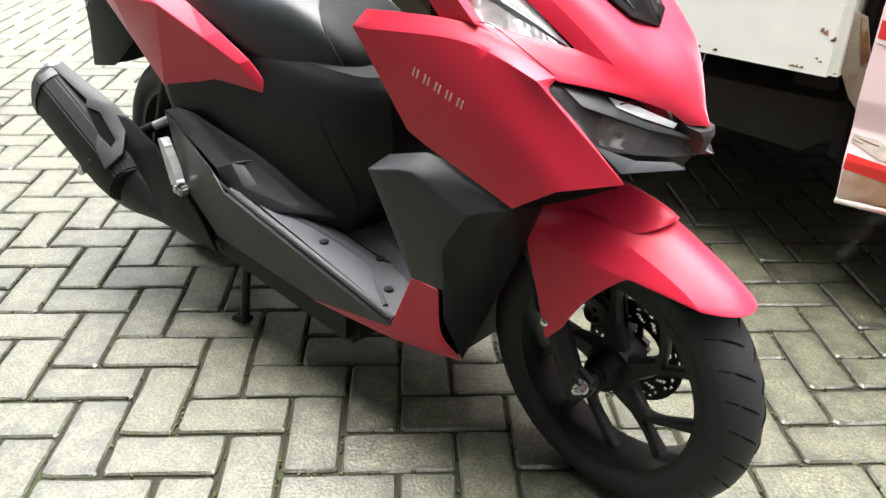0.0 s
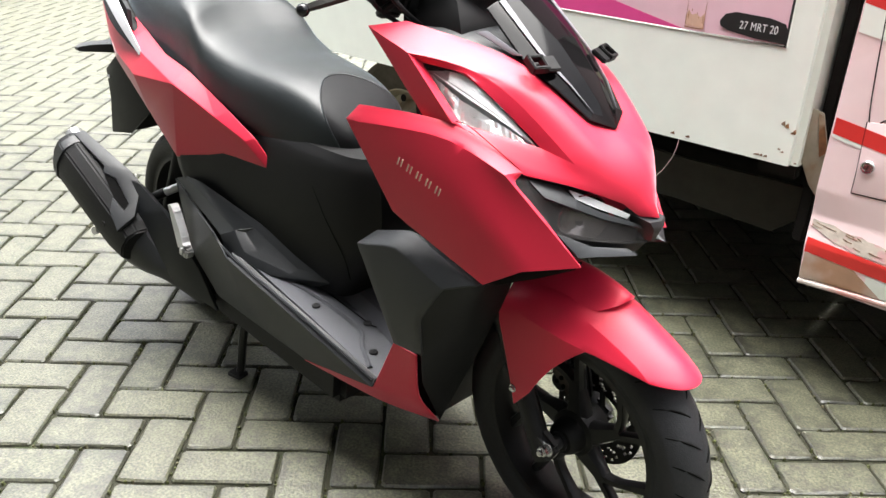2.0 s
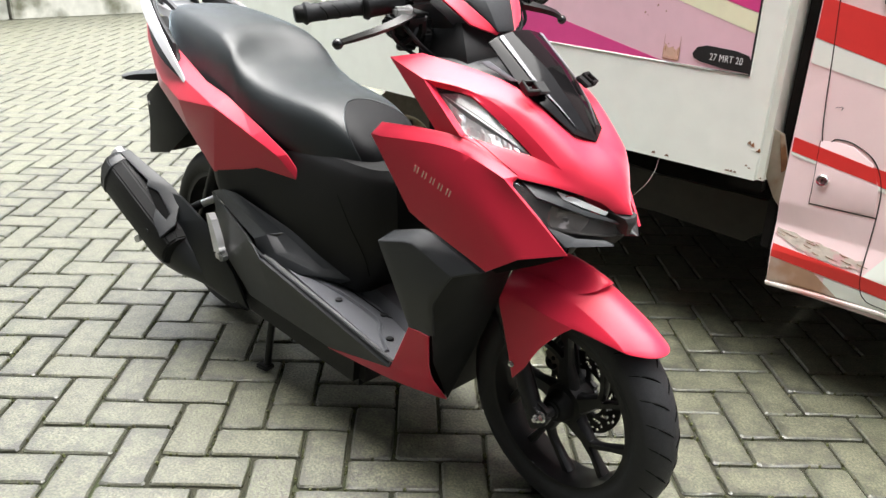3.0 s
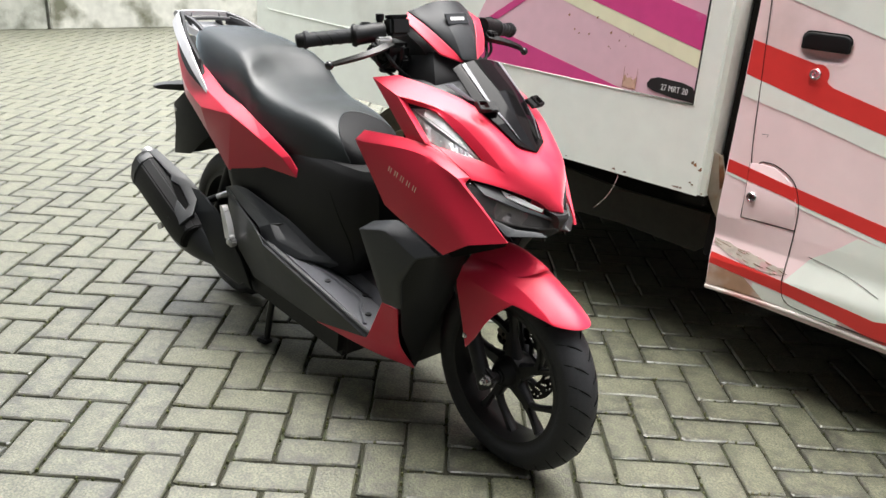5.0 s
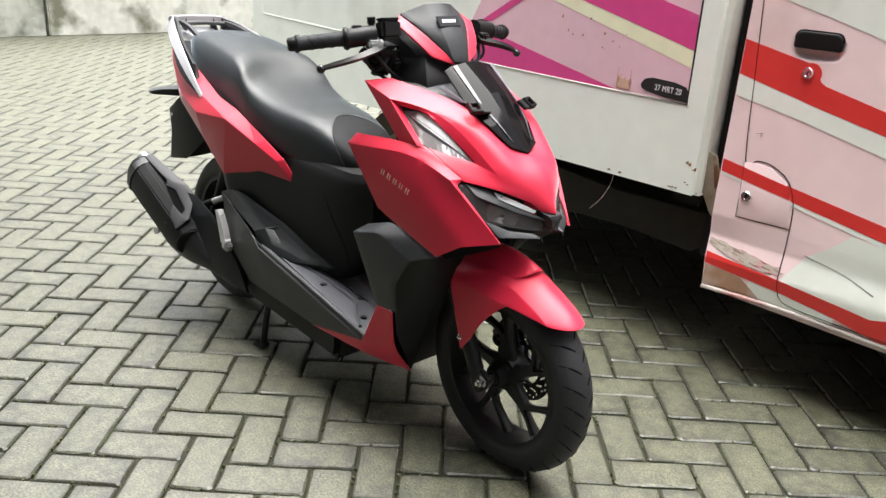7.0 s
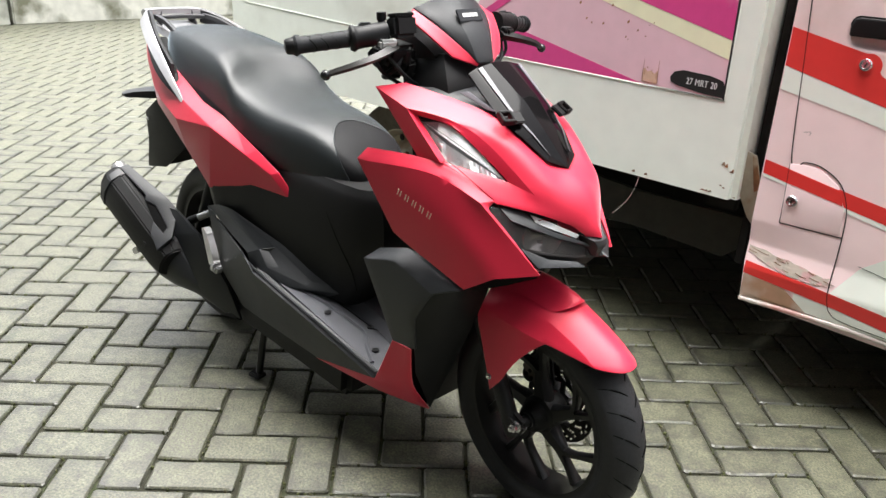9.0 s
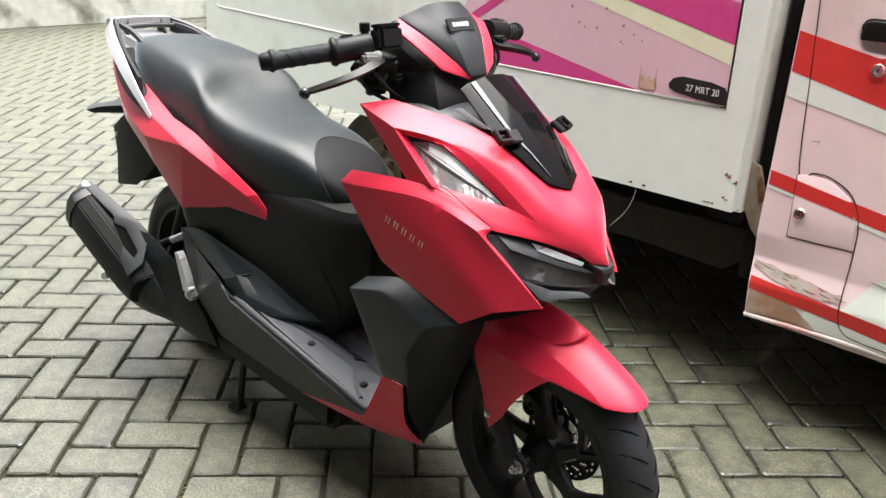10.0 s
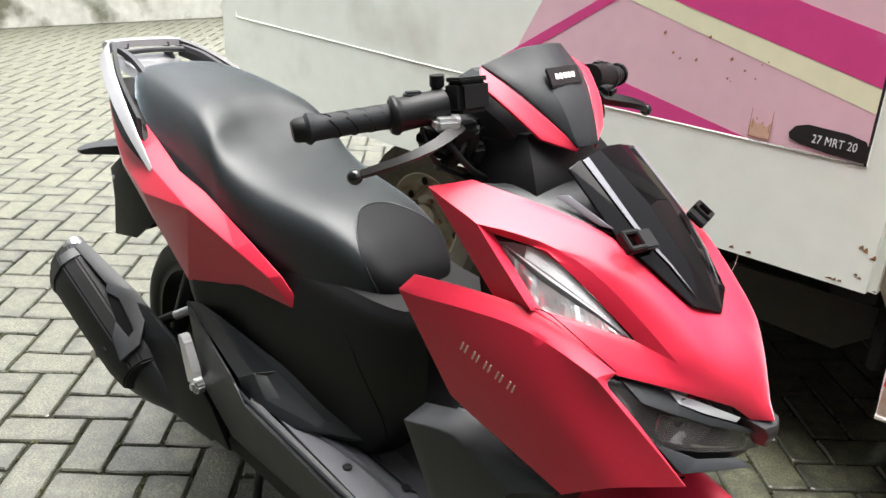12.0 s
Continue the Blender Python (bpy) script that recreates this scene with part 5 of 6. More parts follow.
muffler = part("muffler", boxy([muffler_ring(*r) for r in ((-1.150, -0.258, 0.298, 0.050, 0.042), (-1.20, -0.258, 0.325, 0.064, 0.050), (-1.35, -0.262, 0.400, 0.067, 0.052), (-1.44, -0.265, 0.446, 0.067, 0.052), (-1.485, -0.262, 0.468, 0.054, 0.042))]), BLACK, scooter, "dark grey muffler with plastic heat shields", 28)
part("end_collar", boxy([muffler_ring(*r) for r in ((-1.432, -0.265, 0.442, 0.070, 0.055), (-1.462, -0.265, 0.457, 0.067, 0.052))], 0.003), GREY_PLASTIC, muffler)
part("tail_pipe", tube([(-1.462, -0.244, 0.490), (-1.488, -0.244, 0.503), (-1.489, -0.244, 0.5035)], [0.024, 0.024, 0.019], 20, 1), ALLOY, muffler, "bright tail pipe")


def shield_ring(low, up, bulge):
    """A rounded plate section between its lower and upper edge, bulging outwards."""
    a, b = Vector(low), Vector(up)
    out = [a + Vector((0, 0.05, 0))]
    for f, w in ((0.0, 0.0), (0.12, 0.6), (0.35, 1.0), (0.65, 1.0), (0.88, 0.6), (1.0, 0.0)):
        out.append(a.lerp(b, f) + Vector((0, -bulge * w, 0)))
    return out + [b + Vector((0, 0.05, 0))]


part("lower_shield", loft([shield_ring((-1.325, -0.262, 0.290), (-1.175, -0.250, 0.385), 0.032), shield_ring((-1.312, -0.264, 0.275), (-1.150, -0.250, 0.363), 0.034), shield_ring((-1.248, -0.258, 0.242), (-1.120, -0.240, 0.319), 0.032), shield_ring((-1.178, -0.240, 0.218), (-1.080, -0.220, 0.272), 0.024), shield_ring((-1.100, -0.215, 0.206), (-1.020, -0.195, 0.235), 0.012), shield_ring((-1.00, -0.185, 0.170), (-0.960, -0.175, 0.195), 0.006)], 4), GREY_PLASTIC, muffler, "dark grey lower heat shield", 40)
part("hanger_plate", sheet({"a": (-1.325, -0.236, 0.440), "b": (-1.280, -0.232, 0.446), "c": (-1.175, -0.226, 0.446), "d": (-1.085, -0.215, 0.400), "e": (-0.980, -0.190, 0.270), "f": (-0.930, -0.180, 0.175), "g": (-1.060, -0.225, 0.230), "k": (-1.190, -0.252, 0.370)}, [("a", "b", "c", "d", "k"), ("d", "e", "g", "k"), ("e", "f", "g")], 0.012, 0.004, inward=(-1.15, -0.1, 0.3)), GREY_PLASTIC, muffler, "dark hanger plate", 25)
RIDGE = {"a": (-1.297, -0.255, 0.468), "b": (-1.233, -0.217, 0.463), "c": (-1.188, -0.214, 0.441), "d": (-1.161, -0.243, 0.405), "e": (-1.142, -0.262, 0.380), "f": (-1.150, -0.306, 0.350), "g": (-1.200, -0.297, 0.384), "h": (-1.285, -0.266, 0.456), "i": (-1.250, -0.251, 0.447), "j": (-1.176, -0.258, 0.401), "k": (-1.173, -0.273, 0.388), "l": (-1.220, -0.277, 0.411), "a0": (-1.430, -0.266, 0.520), "b0": (-1.430, -0.240, 0.528)}
part("shield_ridge", sheet(RIDGE, [("a", "b", "i", "h"), ("b", "c", "d", "j", "i"), ("d", "e", "k", "j"), ("e", "f", "g", "l", "k"), ("a", "a0", "b0", "b")], 0.010, 0.003, inward=(-1.25, -0.20, 0.34)), GREY_PLASTIC, muffler, "raised ridge of the heat shield", 30)
# Near-black sheet at the recess floor puts its shade into colour
part("shield_recess", sheet({k: Vector(RIDGE[k]) + Vector((-0.002, 0.004, -0.004)) for k in "hijkl"}, [tuple("hijkl")], 0.004, 0.0, inward=(-1.25, -0.20, 0.34)), GROOVE_BLACK, muffler, "black sheet painting the shade of the heat shield recess")
part("gap_plate", block((0.040, 0.010, 0.020), 0.003, (-1.300, -0.296, 0.300), (0, -26, 0)), ALLOY, muffler, "bright metal showing in the gap")
for x, y, z in ((-1.452, -0.3165, 0.440), (-1.222, -0.3070, 0.345)):
    part("shield_bolt", lathe_y([(0.0005, 0.002), (0.006, 0.002), (0.008, -0.001), (0.010, 0.0), (0.010, 0.004), (0.0005, 0.004)], 14, (x, y, z)), BLACK, muffler)
part("muffler_stay", tube([(-1.180, -0.222, 0.395), (-1.176, -0.2205, 0.397), (-1.138, -0.178, 0.4255)], [0.0100, 0.0120, 0.0120], 14, 1), BLACK, scooter, "black muffler stay")
part("stay_tube", tube([(-1.140, -0.180, 0.424), (-1.112, -0.146, 0.443), (-1.09, -0.120, 0.458)], 0.0105, 12, 1), ALLOY, scooter, "bright metal stay tube")
part("pillion_step", joined(loft([[(x, -0.222, z), (x + 0.024 * f, -0.222, z + 0.006 * f), (x + 0.024 * f, -0.202, z + 0.006 * f), (x, -0.202, z)] for x, z, f in ((-1.046, 0.430, 0.35), (-1.044, 0.420, 0.7), (-1.026, 0.362, 1.15), (-1.016, 0.330, 1.0))], 3), *[block((0.010, 0.020, 0.007), 0.0015, (-1.026 + 0.0085 * k, -0.212, 0.418 - 0.019 * k), (0, 35, 0)) for k in range(5)]), POLISHED, scooter, "polished alloy folding pillion step")
part("step_pivot", joined(block((0.034, 0.026, 0.026), 0.005, (-1.000, -0.208, 0.322), (0, 20, 0)), disc_y(0.008, 0.034, (-1.000, -0.208, 0.322), 12)), ALLOY, scooter, "step pivot")
part("bolt", disc_y(0.006, 0.008, (-0.990, -0.226, 0.332), 8), STEEL, scooter)
part("engine", joined(block((0.36, 0.20, 0.16), 0.03, (-0.99, -0.02, 0.30), (0, 10, 0)), block((0.40, 0.07, 0.13), 0.03, (-1.14, 0.12, 0.29), (0, 5, 0)), block((0.16, 0.07, 0.10), 0.02, (-1.05, -0.135, 0.27), (0, 30, 0))), DARK, scooter, "black engine and swingarm")
for k in range(5):
    part("cooling_fin", block((0.09, 0.012, 0.006), 0.001, (-0.985, -0.168, 0.225 + 0.018 * k), (0, 50, 0)), DARK, scooter)
part("exhaust_pipe", tube([(-0.80, -0.05, 0.22), (-0.90, -0.09, 0.20), (-0.98, -0.13, 0.20), (-1.05, -0.17, 0.225)], 0.018, 14, 4), SATIN, scooter, "black exhaust pipe")
part("belly_pan", block((0.56, 0.33, 0.11), 0.02, (-0.76, 0, 0.190), (0, 4, 0)), BLACK, scooter, "black underside")
for s in (-1, 1):
    part("rear_shock", tube([(-1.20, s * 0.135, 0.36), (-1.10, s * 0.130, 0.58)], 0.022, 12, 1), BLACK, scooter, "black rear shock")
    part("stand_leg", joined(tube([(-0.850, s * 0.12, 0.235), (-0.866, s * 0.145, 0.15), (-0.880, s * 0.155, 0.012)], 0.0105, 10, 3), block((0.060, 0.030, 0.016), 0.005, (-0.800, s * 0.15, 0.222), (0, 20, 0))), SATIN, scooter, "black centre stand leg")
    part("stand_foot", block((0.042, 0.034, 0.014), 0.004, (-0.884, s * 0.160, 0.008 - s * 0.0032), (0, 0, 12)), SATIN, scooter, "worn stand foot")

# ---- truck ----
truck = tagged(empty("delivery_truck", pose(0, 0.885, 0)), "white box truck with faded pink and red painted stripes", "truck")


def flat(name, pts, mat, y, parent, label="", thick=0.0008):
    """A painted field or plate on the truck's side: corners (x, z) at depth y."""
    bm = bmesh.new()
    f = bm.faces.new([bm.verts.new((x, y, z)) for x, z in pts])
    bmesh.ops.recalc_face_normals(bm, faces=[f])
    if f.normal.y > 0:
        bmesh.ops.reverse_faces(bm, faces=[f])
    bmesh.ops.solidify(bm, geom=[f], thickness=thick)
    return part(name, bm, mat, parent, label)


box_bm = block((2.585, 1.55, 1.876), 0.0, (-1.3115, 0.775, 0.556 + 0.938))
bmesh.ops.bevel(box_bm, geom=[e for e in box_bm.edges if abs(e.verts[0].co.z - e.verts[1].co.z) > 1], offset=0.018, segments=8, affect="EDGES")
box = part("cargo_box", box_bm, WHITE, truck, "white painted cargo box with stains", 65)
box.modifiers.new("flat_sides", "WEIGHTED_NORMAL").keep_sharp = True
part("box_seam", joined(tube([(-2.492, -0.001, 2.2), (-2.492, -0.001, 0.905), (-2.482, -0.001, 0.880), (-2.455, -0.001, 0.876), (-1.376, -0.001, 0.848), (-0.863, -0.001, 0.842), (-0.367, -0.001, 0.836), (-0.100, -0.001, 0.834), (-0.106, -0.001, 2.2)], 0.0018, 6, 1)), WHITE, box, "raised panel seam")
flat("decal_field", [(-1.20, 0.842), (-0.104, 0.837), (-0.116, 1.80), (-0.60, 1.80), (-1.06, 0.955)], DECAL_PINK, -0.0006, box, "faded pale pink decal field")
flat("decal_band", [(-1.20, 0.850), (-0.863, 0.845), (-0.367, 0.839), (-0.935, 0.960), (-1.03, 0.955)], MAGENTA, -0.0011, box, "magenta decal band")
flat("decal_band", [(-1.22, 0.855), (-1.15, 0.855), (-0.992, 0.964), (-0.757, 1.110), (0.10 - 0.30, 1.458), (-0.27, 1.458), (-0.813, 1.104), (-1.051, 0.959)], MAGENTA, -0.0016, box, "magenta decal band")
flat("decal_band", [(-0.687, 1.103), (-0.567, 1.114), (-0.107, 0.994), (-0.108, 0.943)], CREAM, -0.0011, box, "pale lime decal band")
flat("decal_band", [(-0.567, 1.114), (-0.276, 1.141), (-0.111, 1.099), (-0.107, 0.996)], MAGENTA, -0.0016, box, "magenta decal band")
flat("decal_band", [(-1.10, 1.235), (-0.687, 1.103), (-0.567, 1.114), (-0.98, 1.235)], CREAM, -0.0011, box, "pale lime decal band")
flat("decal_band", [(-0.98, 1.235), (-0.567, 1.114), (-0.276, 1.141), (-0.60, 1.235)], MAGENTA, -0.0016, box, "magenta decal band")
flat("decal_edge", [(-0.106, 0.832), (-0.100, 0.832), (-0.112, 1.80), (-0.118, 1.80)], BLACK_PAINT, -0.0024, box, "dark line along the panel edge")
flat("decal_edge", [(-0.36, 0.8345), (-0.100, 0.832), (-0.100, 0.8355), (-0.36, 0.8375)], BLACK_PAINT, -0.0024, box)
plate = flat("date_plate", [(-0.274, 0.872), (-0.262, 0.889), (-0.235, 0.897), (-0.150, 0.893), (-0.112, 0.884), (-0.104, 0.868), (-0.104, 0.838), (-0.180, 0.842), (-0.250, 0.852), (-0.270, 0.860)], BLACK_PAINT, -0.0028, box, "black sprayed patch with a stencilled date")
fc = bpy.data.curves.new("stencil", "FONT")
fc.body = "27 MRT 20"
fc.size, fc.extrude, fc.align_x, fc.align_y, fc.space_character = 0.0265, 0.0006, "CENTER", "CENTER", 1.08
tmp = bpy.data.objects.new("stencil", fc)
stencil_mesh = bpy.data.meshes.new_from_object(tmp)
bpy.data.objects.remove(tmp)
stencil = link("stencil_text", stencil_mesh, LETTER, plate, "white stencilled lettering 27 MRT 20")
stencil.matrix_basis = Matrix.Translation((-0.174, -0.0040, 0.8675)) @ Euler((radians(90), radians(1), 0)).to_matrix().to_4x4() @ Matrix.Diagonal((0.74, 1.0, 1.0, 1.0))
rng0 = np.random.RandomState(11)
flat("rust_tint", [(-0.364, 0.849), (-0.366, 0.868), (-0.360, 0.888), (-0.350, 0.876), (-0.338, 0.880), (-0.326, 0.872), (-0.315, 0.884), (-0.314, 0.846)], RUST_WASH, -0.0021, box, "pale orange rust wash", 0.0004)
for x, z1, z0, w in ((-0.3645, 0.912, 0.850, 0.0013), (-0.359, 0.886, 0.866, 0.0016), (-0.351, 0.892, 0.884, 0.0018), (-0.336, 0.884, 0.878, 0.0020), (-0.331, 0.876, 0.868, 0.0013), (-0.315, 0.912, 0.846, 0.0014), (-0.319, 0.880, 0.858, 0.0012)):
    flat("rust_streak", [(x, z1), (x + w * 0.6, z1 - 0.003), (x + w, z0 + 0.004), (x + w * 0.8, z0), (x - w * 0.2, z0 + 0.002)], RUST_STREAK, -0.0026, box, "rust streak", 0.0004)
flat("rust_streak", [(-0.366, 0.8475), (-0.340, 0.8455), (-0.314, 0.8465), (-0.314, 0.8445), (-0.340, 0.8430), (-0.366, 0.8450)], RUST_STREAK, -0.0026, box, "rust streak", 0.0004)
for n in range(12):
    x = -0.62 + 0.30 * rng0.rand()
    z1 = 1.00 + 0.09 * rng0.rand() - 0.25 * (x + 0.6)
    w = 0.002 + 0.005 * rng0.rand()
    flat("rust_spot", [(x, z1), (x + w, z1 + w * 0.8), (x + w * 1.3, z1 - w * 0.2), (x + w * 0.4, z1 - w * 0.9)], RUST_STREAK, -0.0030, box, "rust speck", 0.0004)
for n in range(10):
    x = -0.75 + 0.73 * rng0.rand() ** 0.5
    w = 0.004 + 0.012 * rng0.rand()
    h = 0.002 + 0.006 * rng0.rand()
    flat("rust_chip", [(x, 0.566), (x + w, 0.566), (x + w * 0.8, 0.566 + h), (x + w * 0.3, 0.566 + h * 0.7)], RUST, -0.0008, box, "chipped rusty lower edge", 0.001)
for n in range(6):
    x = -0.042 - 0.05 * rng0.rand() ** 2
    z1 = 0.567 + 0.12 * rng0.rand() ** 1.8
    w, h = 0.004 + 0.010 * rng0.rand(), 0.003 + 0.008 * rng0.rand()
    flat("rust_chip", [(x, z1), (x + w, z1 - 0.2 * h), (x + w * 0.7, z1 + h), (x + w * 0.2, z1 + 0.6 * h)], RUST if n % 3 else RUST_STREAK, -0.0009, box, "chipped rusty corner edge", 0.001)
part("box_sill", joined(block((2.56, 0.05, 0.03), 0.006, (-1.30, 0.16, 0.546)), block((0.10, 0.03, 0.045), 0.006, (-0.07, 0.045, 0.540))), DARK, box, "rusty steel edge under the box")

def surf(x, z):
    """Depth of the cab's side: a crease above the sill, a dent behind the door and the dish behind the handle."""
    near = float(np.interp(x, [0.045, 0.30, 1.45], [0, 1, 0]))
    y0 = float(np.interp(z, [0.270, 0.284, 0.38, 0.455, 0.52, 1.25, 1.95], [0.020, 0.004, 0.0, 0.014, 0.004, -0.001, 0.12]))
    y1 = float(np.interp(z, [0.284, 0.298, 0.38, 0.455, 0.52, 1.25, 1.95], [0.016, 0.0, -0.010, 0.000, -0.002, -0.004, 0.12]))
    d = (abs((x - 0.252) / 0.074) ** 3 + abs((z - 1.048) / 0.037) ** 3) ** (1 / 3)
    k = min(1.0, max(0.0, (1.0 - d) / 0.45))
    return y0 + (y1 - y0) * near + 0.020 * k * k * (3 - 2 * k)


def cab_mesh():
    us = sorted(set(np.round(np.concatenate([np.linspace(0.05, 1.45, 36), np.linspace(0.165, 0.335, 44)]), 4)))
    zs = sorted(set(np.round(np.concatenate([np.linspace(0.27, 0.53, 44), np.linspace(0.53, 1.95, 30), np.linspace(1.005, 1.09, 26)]), 4)))
    bm = bmesh.new()
    grid = []
    for z in zs:
        left = float(np.interp(z, [0.27, 0.38, 0.455, 0.52, 1.25, 1.95], [0.050, 0.044, 0.040, 0.039, 0.042, 0.30]))
        right = float(np.interp(z, [0.27, 0.52, 1.25, 1.95], [1.45, 1.45, 1.35, 1.0]))
        row = [bm.verts.new((left, 1.4 - 0.1 * (z > 1.25), z)), bm.verts.new((left, surf(left, z) + 0.007, z)), bm.verts.new((left + 0.002, surf(left, z) + 0.002, z))]
        for u in us:
            x = left + 0.007 + (right - left - 0.007) * (u - 0.05) / 1.40 if z > 1.25 else max(left + 0.007, min(right, u))
            low = float(np.interp(x, [0.05, 0.30, 1.45], [0.0, 0.014, -0.02])) * max(0.0, 1 - (z - 0.27) / 0.10)
            row.append(bm.verts.new((x, surf(x, z), z + low)))
        row.append(bm.verts.new((right, 1.4 - 0.1 * (z > 1.25), z)))
        grid.append(row)
    for a, b in zip(grid, grid[1:]):
        for k in range(len(a) - 1):
            bm.faces.new((a[k], a[k + 1], b[k + 1], b[k]))
        bm.faces.new((a[-1], a[0], b[0], b[-1]))
    bm.faces.new(grid[0][::-1])
    bm.faces.new(grid[-1])
    bmesh.ops.remove_doubles(bm, verts=bm.verts[:], dist=0.0002)
    bmesh.ops.recalc_face_normals(bm, faces=bm.faces[:])
    return bm


cab = part("cab", cab_mesh(), PINK, truck, "faded pink truck cab with red and white stripes", 40)


def band(name, top, bottom, mat, lift, label=""):
    """A painted band that follows the cab's side; top and bottom: (x, z) along its two edges."""
    xs = np.linspace(max(top[0][0], bottom[0][0]), min(top[-1][0], bottom[-1][0]), 90)
    bm = bmesh.new()
    grid = []
    for x in xs:
        zt = float(np.interp(x, [p[0] for p in top], [p[1] for p in top]))
        zb = float(np.interp(x, [p[0] for p in bottom], [p[1] for p in bottom]))
        grid.append([bm.verts.new((float(x), surf(x, z) - lift, z)) for z in np.linspace(zb, zt, 13)])
    for a, b in zip(grid, grid[1:]):
        for k in range(12):
            bm.faces.new((a[k], b[k], b[k + 1], a[k + 1]))
    bmesh.ops.recalc_face_normals(bm, faces=bm.faces[:])
    if sum(f.normal.y for f in bm.faces) > 0:
        bmesh.ops.reverse_faces(bm, faces=bm.faces[:])
    bmesh.ops.solidify(bm, geom=bm.faces[:], thickness=0.0006)
    return part(name, bm, mat, cab, label, 40)


band("stripe", [(0.046, 1.050), (0.171, 1.022), (0.243, 1.006), (0.262, 0.985), (0.285, 0.955), (0.452, 0.913), (1.35, 0.62)], [(0.046, 0.952), (0.282, 0.893), (0.468, 0.851), (1.35, 0.55)], STRIPE, 0.0016, "red painted stripe")
part("stripe_end", joined(disc_y(0.030, 0.0016, (0.247, surf(0.247, 0.979) - 0.0012, 0.979), 32, 0.0003)), STRIPE, cab, "rounded red stripe end")
band("stripe", [(0.046, 0.951), (0.282, 0.892), (0.468, 0.850), (1.35, 0.549)], [(0.046, 0.890), (0.25, 0.850), (0.479, 0.795), (1.35, 0.48)], WHITE, 0.0012, "white painted stripe")
band("stripe", [(0.115, 1.24), (1.33, 1.24)], [(0.115, 1.185), (0.131, 1.167), (0.275, 1.128), (0.411, 1.088), (1.33, 0.81)], WHITE, 0.0012, "white painted field")
band("stripe", [(0.046, 0.697), (0.528, 0.616), (1.40, 0.40)], [(0.046, 0.659), (0.539, 0.572), (1.40, 0.33)], STRIPE, 0.0016, "red painted stripe")
band("stripe", [(0.046, 0.658), (0.539, 0.571), (1.40, 0.329)], [(0.046, 0.650), (0.28, 0.606), (0.539, 0.556), (1.40, 0.31)], WHITE, 0.0012, "pale line under the stripe")
band("stripe", [(0.292, 0.384), (0.346, 0.470), (0.408, 0.520), (0.455, 0.567), (0.539, 0.556), (1.40, 0.32)], [(0.292, 0.380), (0.506, 0.358), (0.554, 0.352), (0.62, 0.371), (1.40, 0.315)], WHITE, 0.0013, "white painted field")
band("stripe", [(0.050, 0.398), (0.300, 0.380), (0.506, 0.358), (0.554, 0.352), (0.62, 0.372), (1.40, 0.36)], [(0.050, 0.360), (0.30, 0.342), (0.45, 0.322), (0.62, 0.285), (1.40, 0.275)], STRIPE, 0.0016, "red painted stripe")
band("stripe", [(0.052, 0.359), (0.17, 0.350), (0.24, 0.30)], [(0.052, 0.288), (0.20, 0.296), (0.24, 0.298)], RUST_TINT, 0.0014, "brown dirty lower corner")
band("stripe", [(0.20, 0.345), (0.32, 0.338), (0.46, 0.318)], [(0.20, 0.300), (0.32, 0.300), (0.46, 0.298)], WHITE, 0.0013, "pale worn strip")
part("sill", tube([(0.050, 0.010, 0.277), (0.30, 0.004, 0.291), (0.50, 0.008, 0.288), (1.45, 0.012, 0.262)], 0.0085, 10, 3), SILL, cab, "bright worn sill edge")
# chipped filler along the dent behind the door
rngc = np.random.RandomState(5)
top, bot = [], []
for k in range(15):
    x = 0.050 + 0.232 * k / 14
    top.append((x, 0.446 - 0.030 * (k / 14) + rngc.uniform(-0.004, 0.004)))
    bot.append((x, 0.422 - 0.028 * (k / 14) - 0.014 * math.sin(math.pi * k / 14) + rngc.uniform(-0.004, 0.004)))
band("paint_chip", top, bot, FILLER, 0.0018, "chipped paint and filler")
for k in range(16):
    x = 0.052 + 0.22 * rngc.rand()
    z = 0.444 - 0.030 * (x - 0.05) / 0.23 - 0.026 * rngc.rand()
    ln = 0.008 + 0.025 * rngc.rand()
    part("crack", tube([(x, surf(x, z) - 0.002, z), (x + ln * 0.5, surf(x + ln * 0.5, z - 0.003) - 0.002, z - 0.003), (x + ln, surf(x + ln, z - 0.004) - 0.002, z - 0.004)], 0.0009, 5, 1), RUST, cab, "rusty crack")
GAP_LINE = [(0.066, 1.25), (0.074, 1.173), (0.091, 0.970), (0.115, 0.706), (0.150, 0.712), (0.193, 0.709), (0.248, 0.678), (0.278, 0.618), (0.285, 0.538), (0.284, 0.430), (0.289, 0.358), (0.305, 0.322), (0.345, 0.309), (0.50, 0.303), (1.30, 0.285)]
part("door_gap", tube([(p.x, surf(p.x, p.z) - 0.0008, p.z) for p in spline([(x, 0, z) for x, z in GAP_LINE], 8)], 0.0015, 6, 1), DARK, cab, "dark gap round the door")
FLAP = [(0.113, 0.700), (0.150, 0.705), (0.194, 0.702), (0.246, 0.670), (0.272, 0.617), (0.279, 0.541), (0.120, 0.534)]
flap = part("fuel_flap", sheet({str(n): (x, surf(x, z) - 0.0026, z) for n, (x, z) in enumerate(FLAP)}, [tuple(str(n) for n in range(7))], 0.004, 0.0015, inward=(0.2, 1, 0.6)), PINK, cab, "pink fuel filler flap crossed by a red stripe")
part("stripe", sheet({k: (x, surf(x, z) - 0.0034, z) for k, x, z in (("a", 0.114, 0.6855), ("b", 0.255, 0.660), ("c", 0.268, 0.622), ("d", 0.1155, 0.6475))}, [("a", "b", "c", "d")], 0.0012, 0.0, inward=(0.2, 1, 0.6)), STRIPE, flap, "red painted stripe")
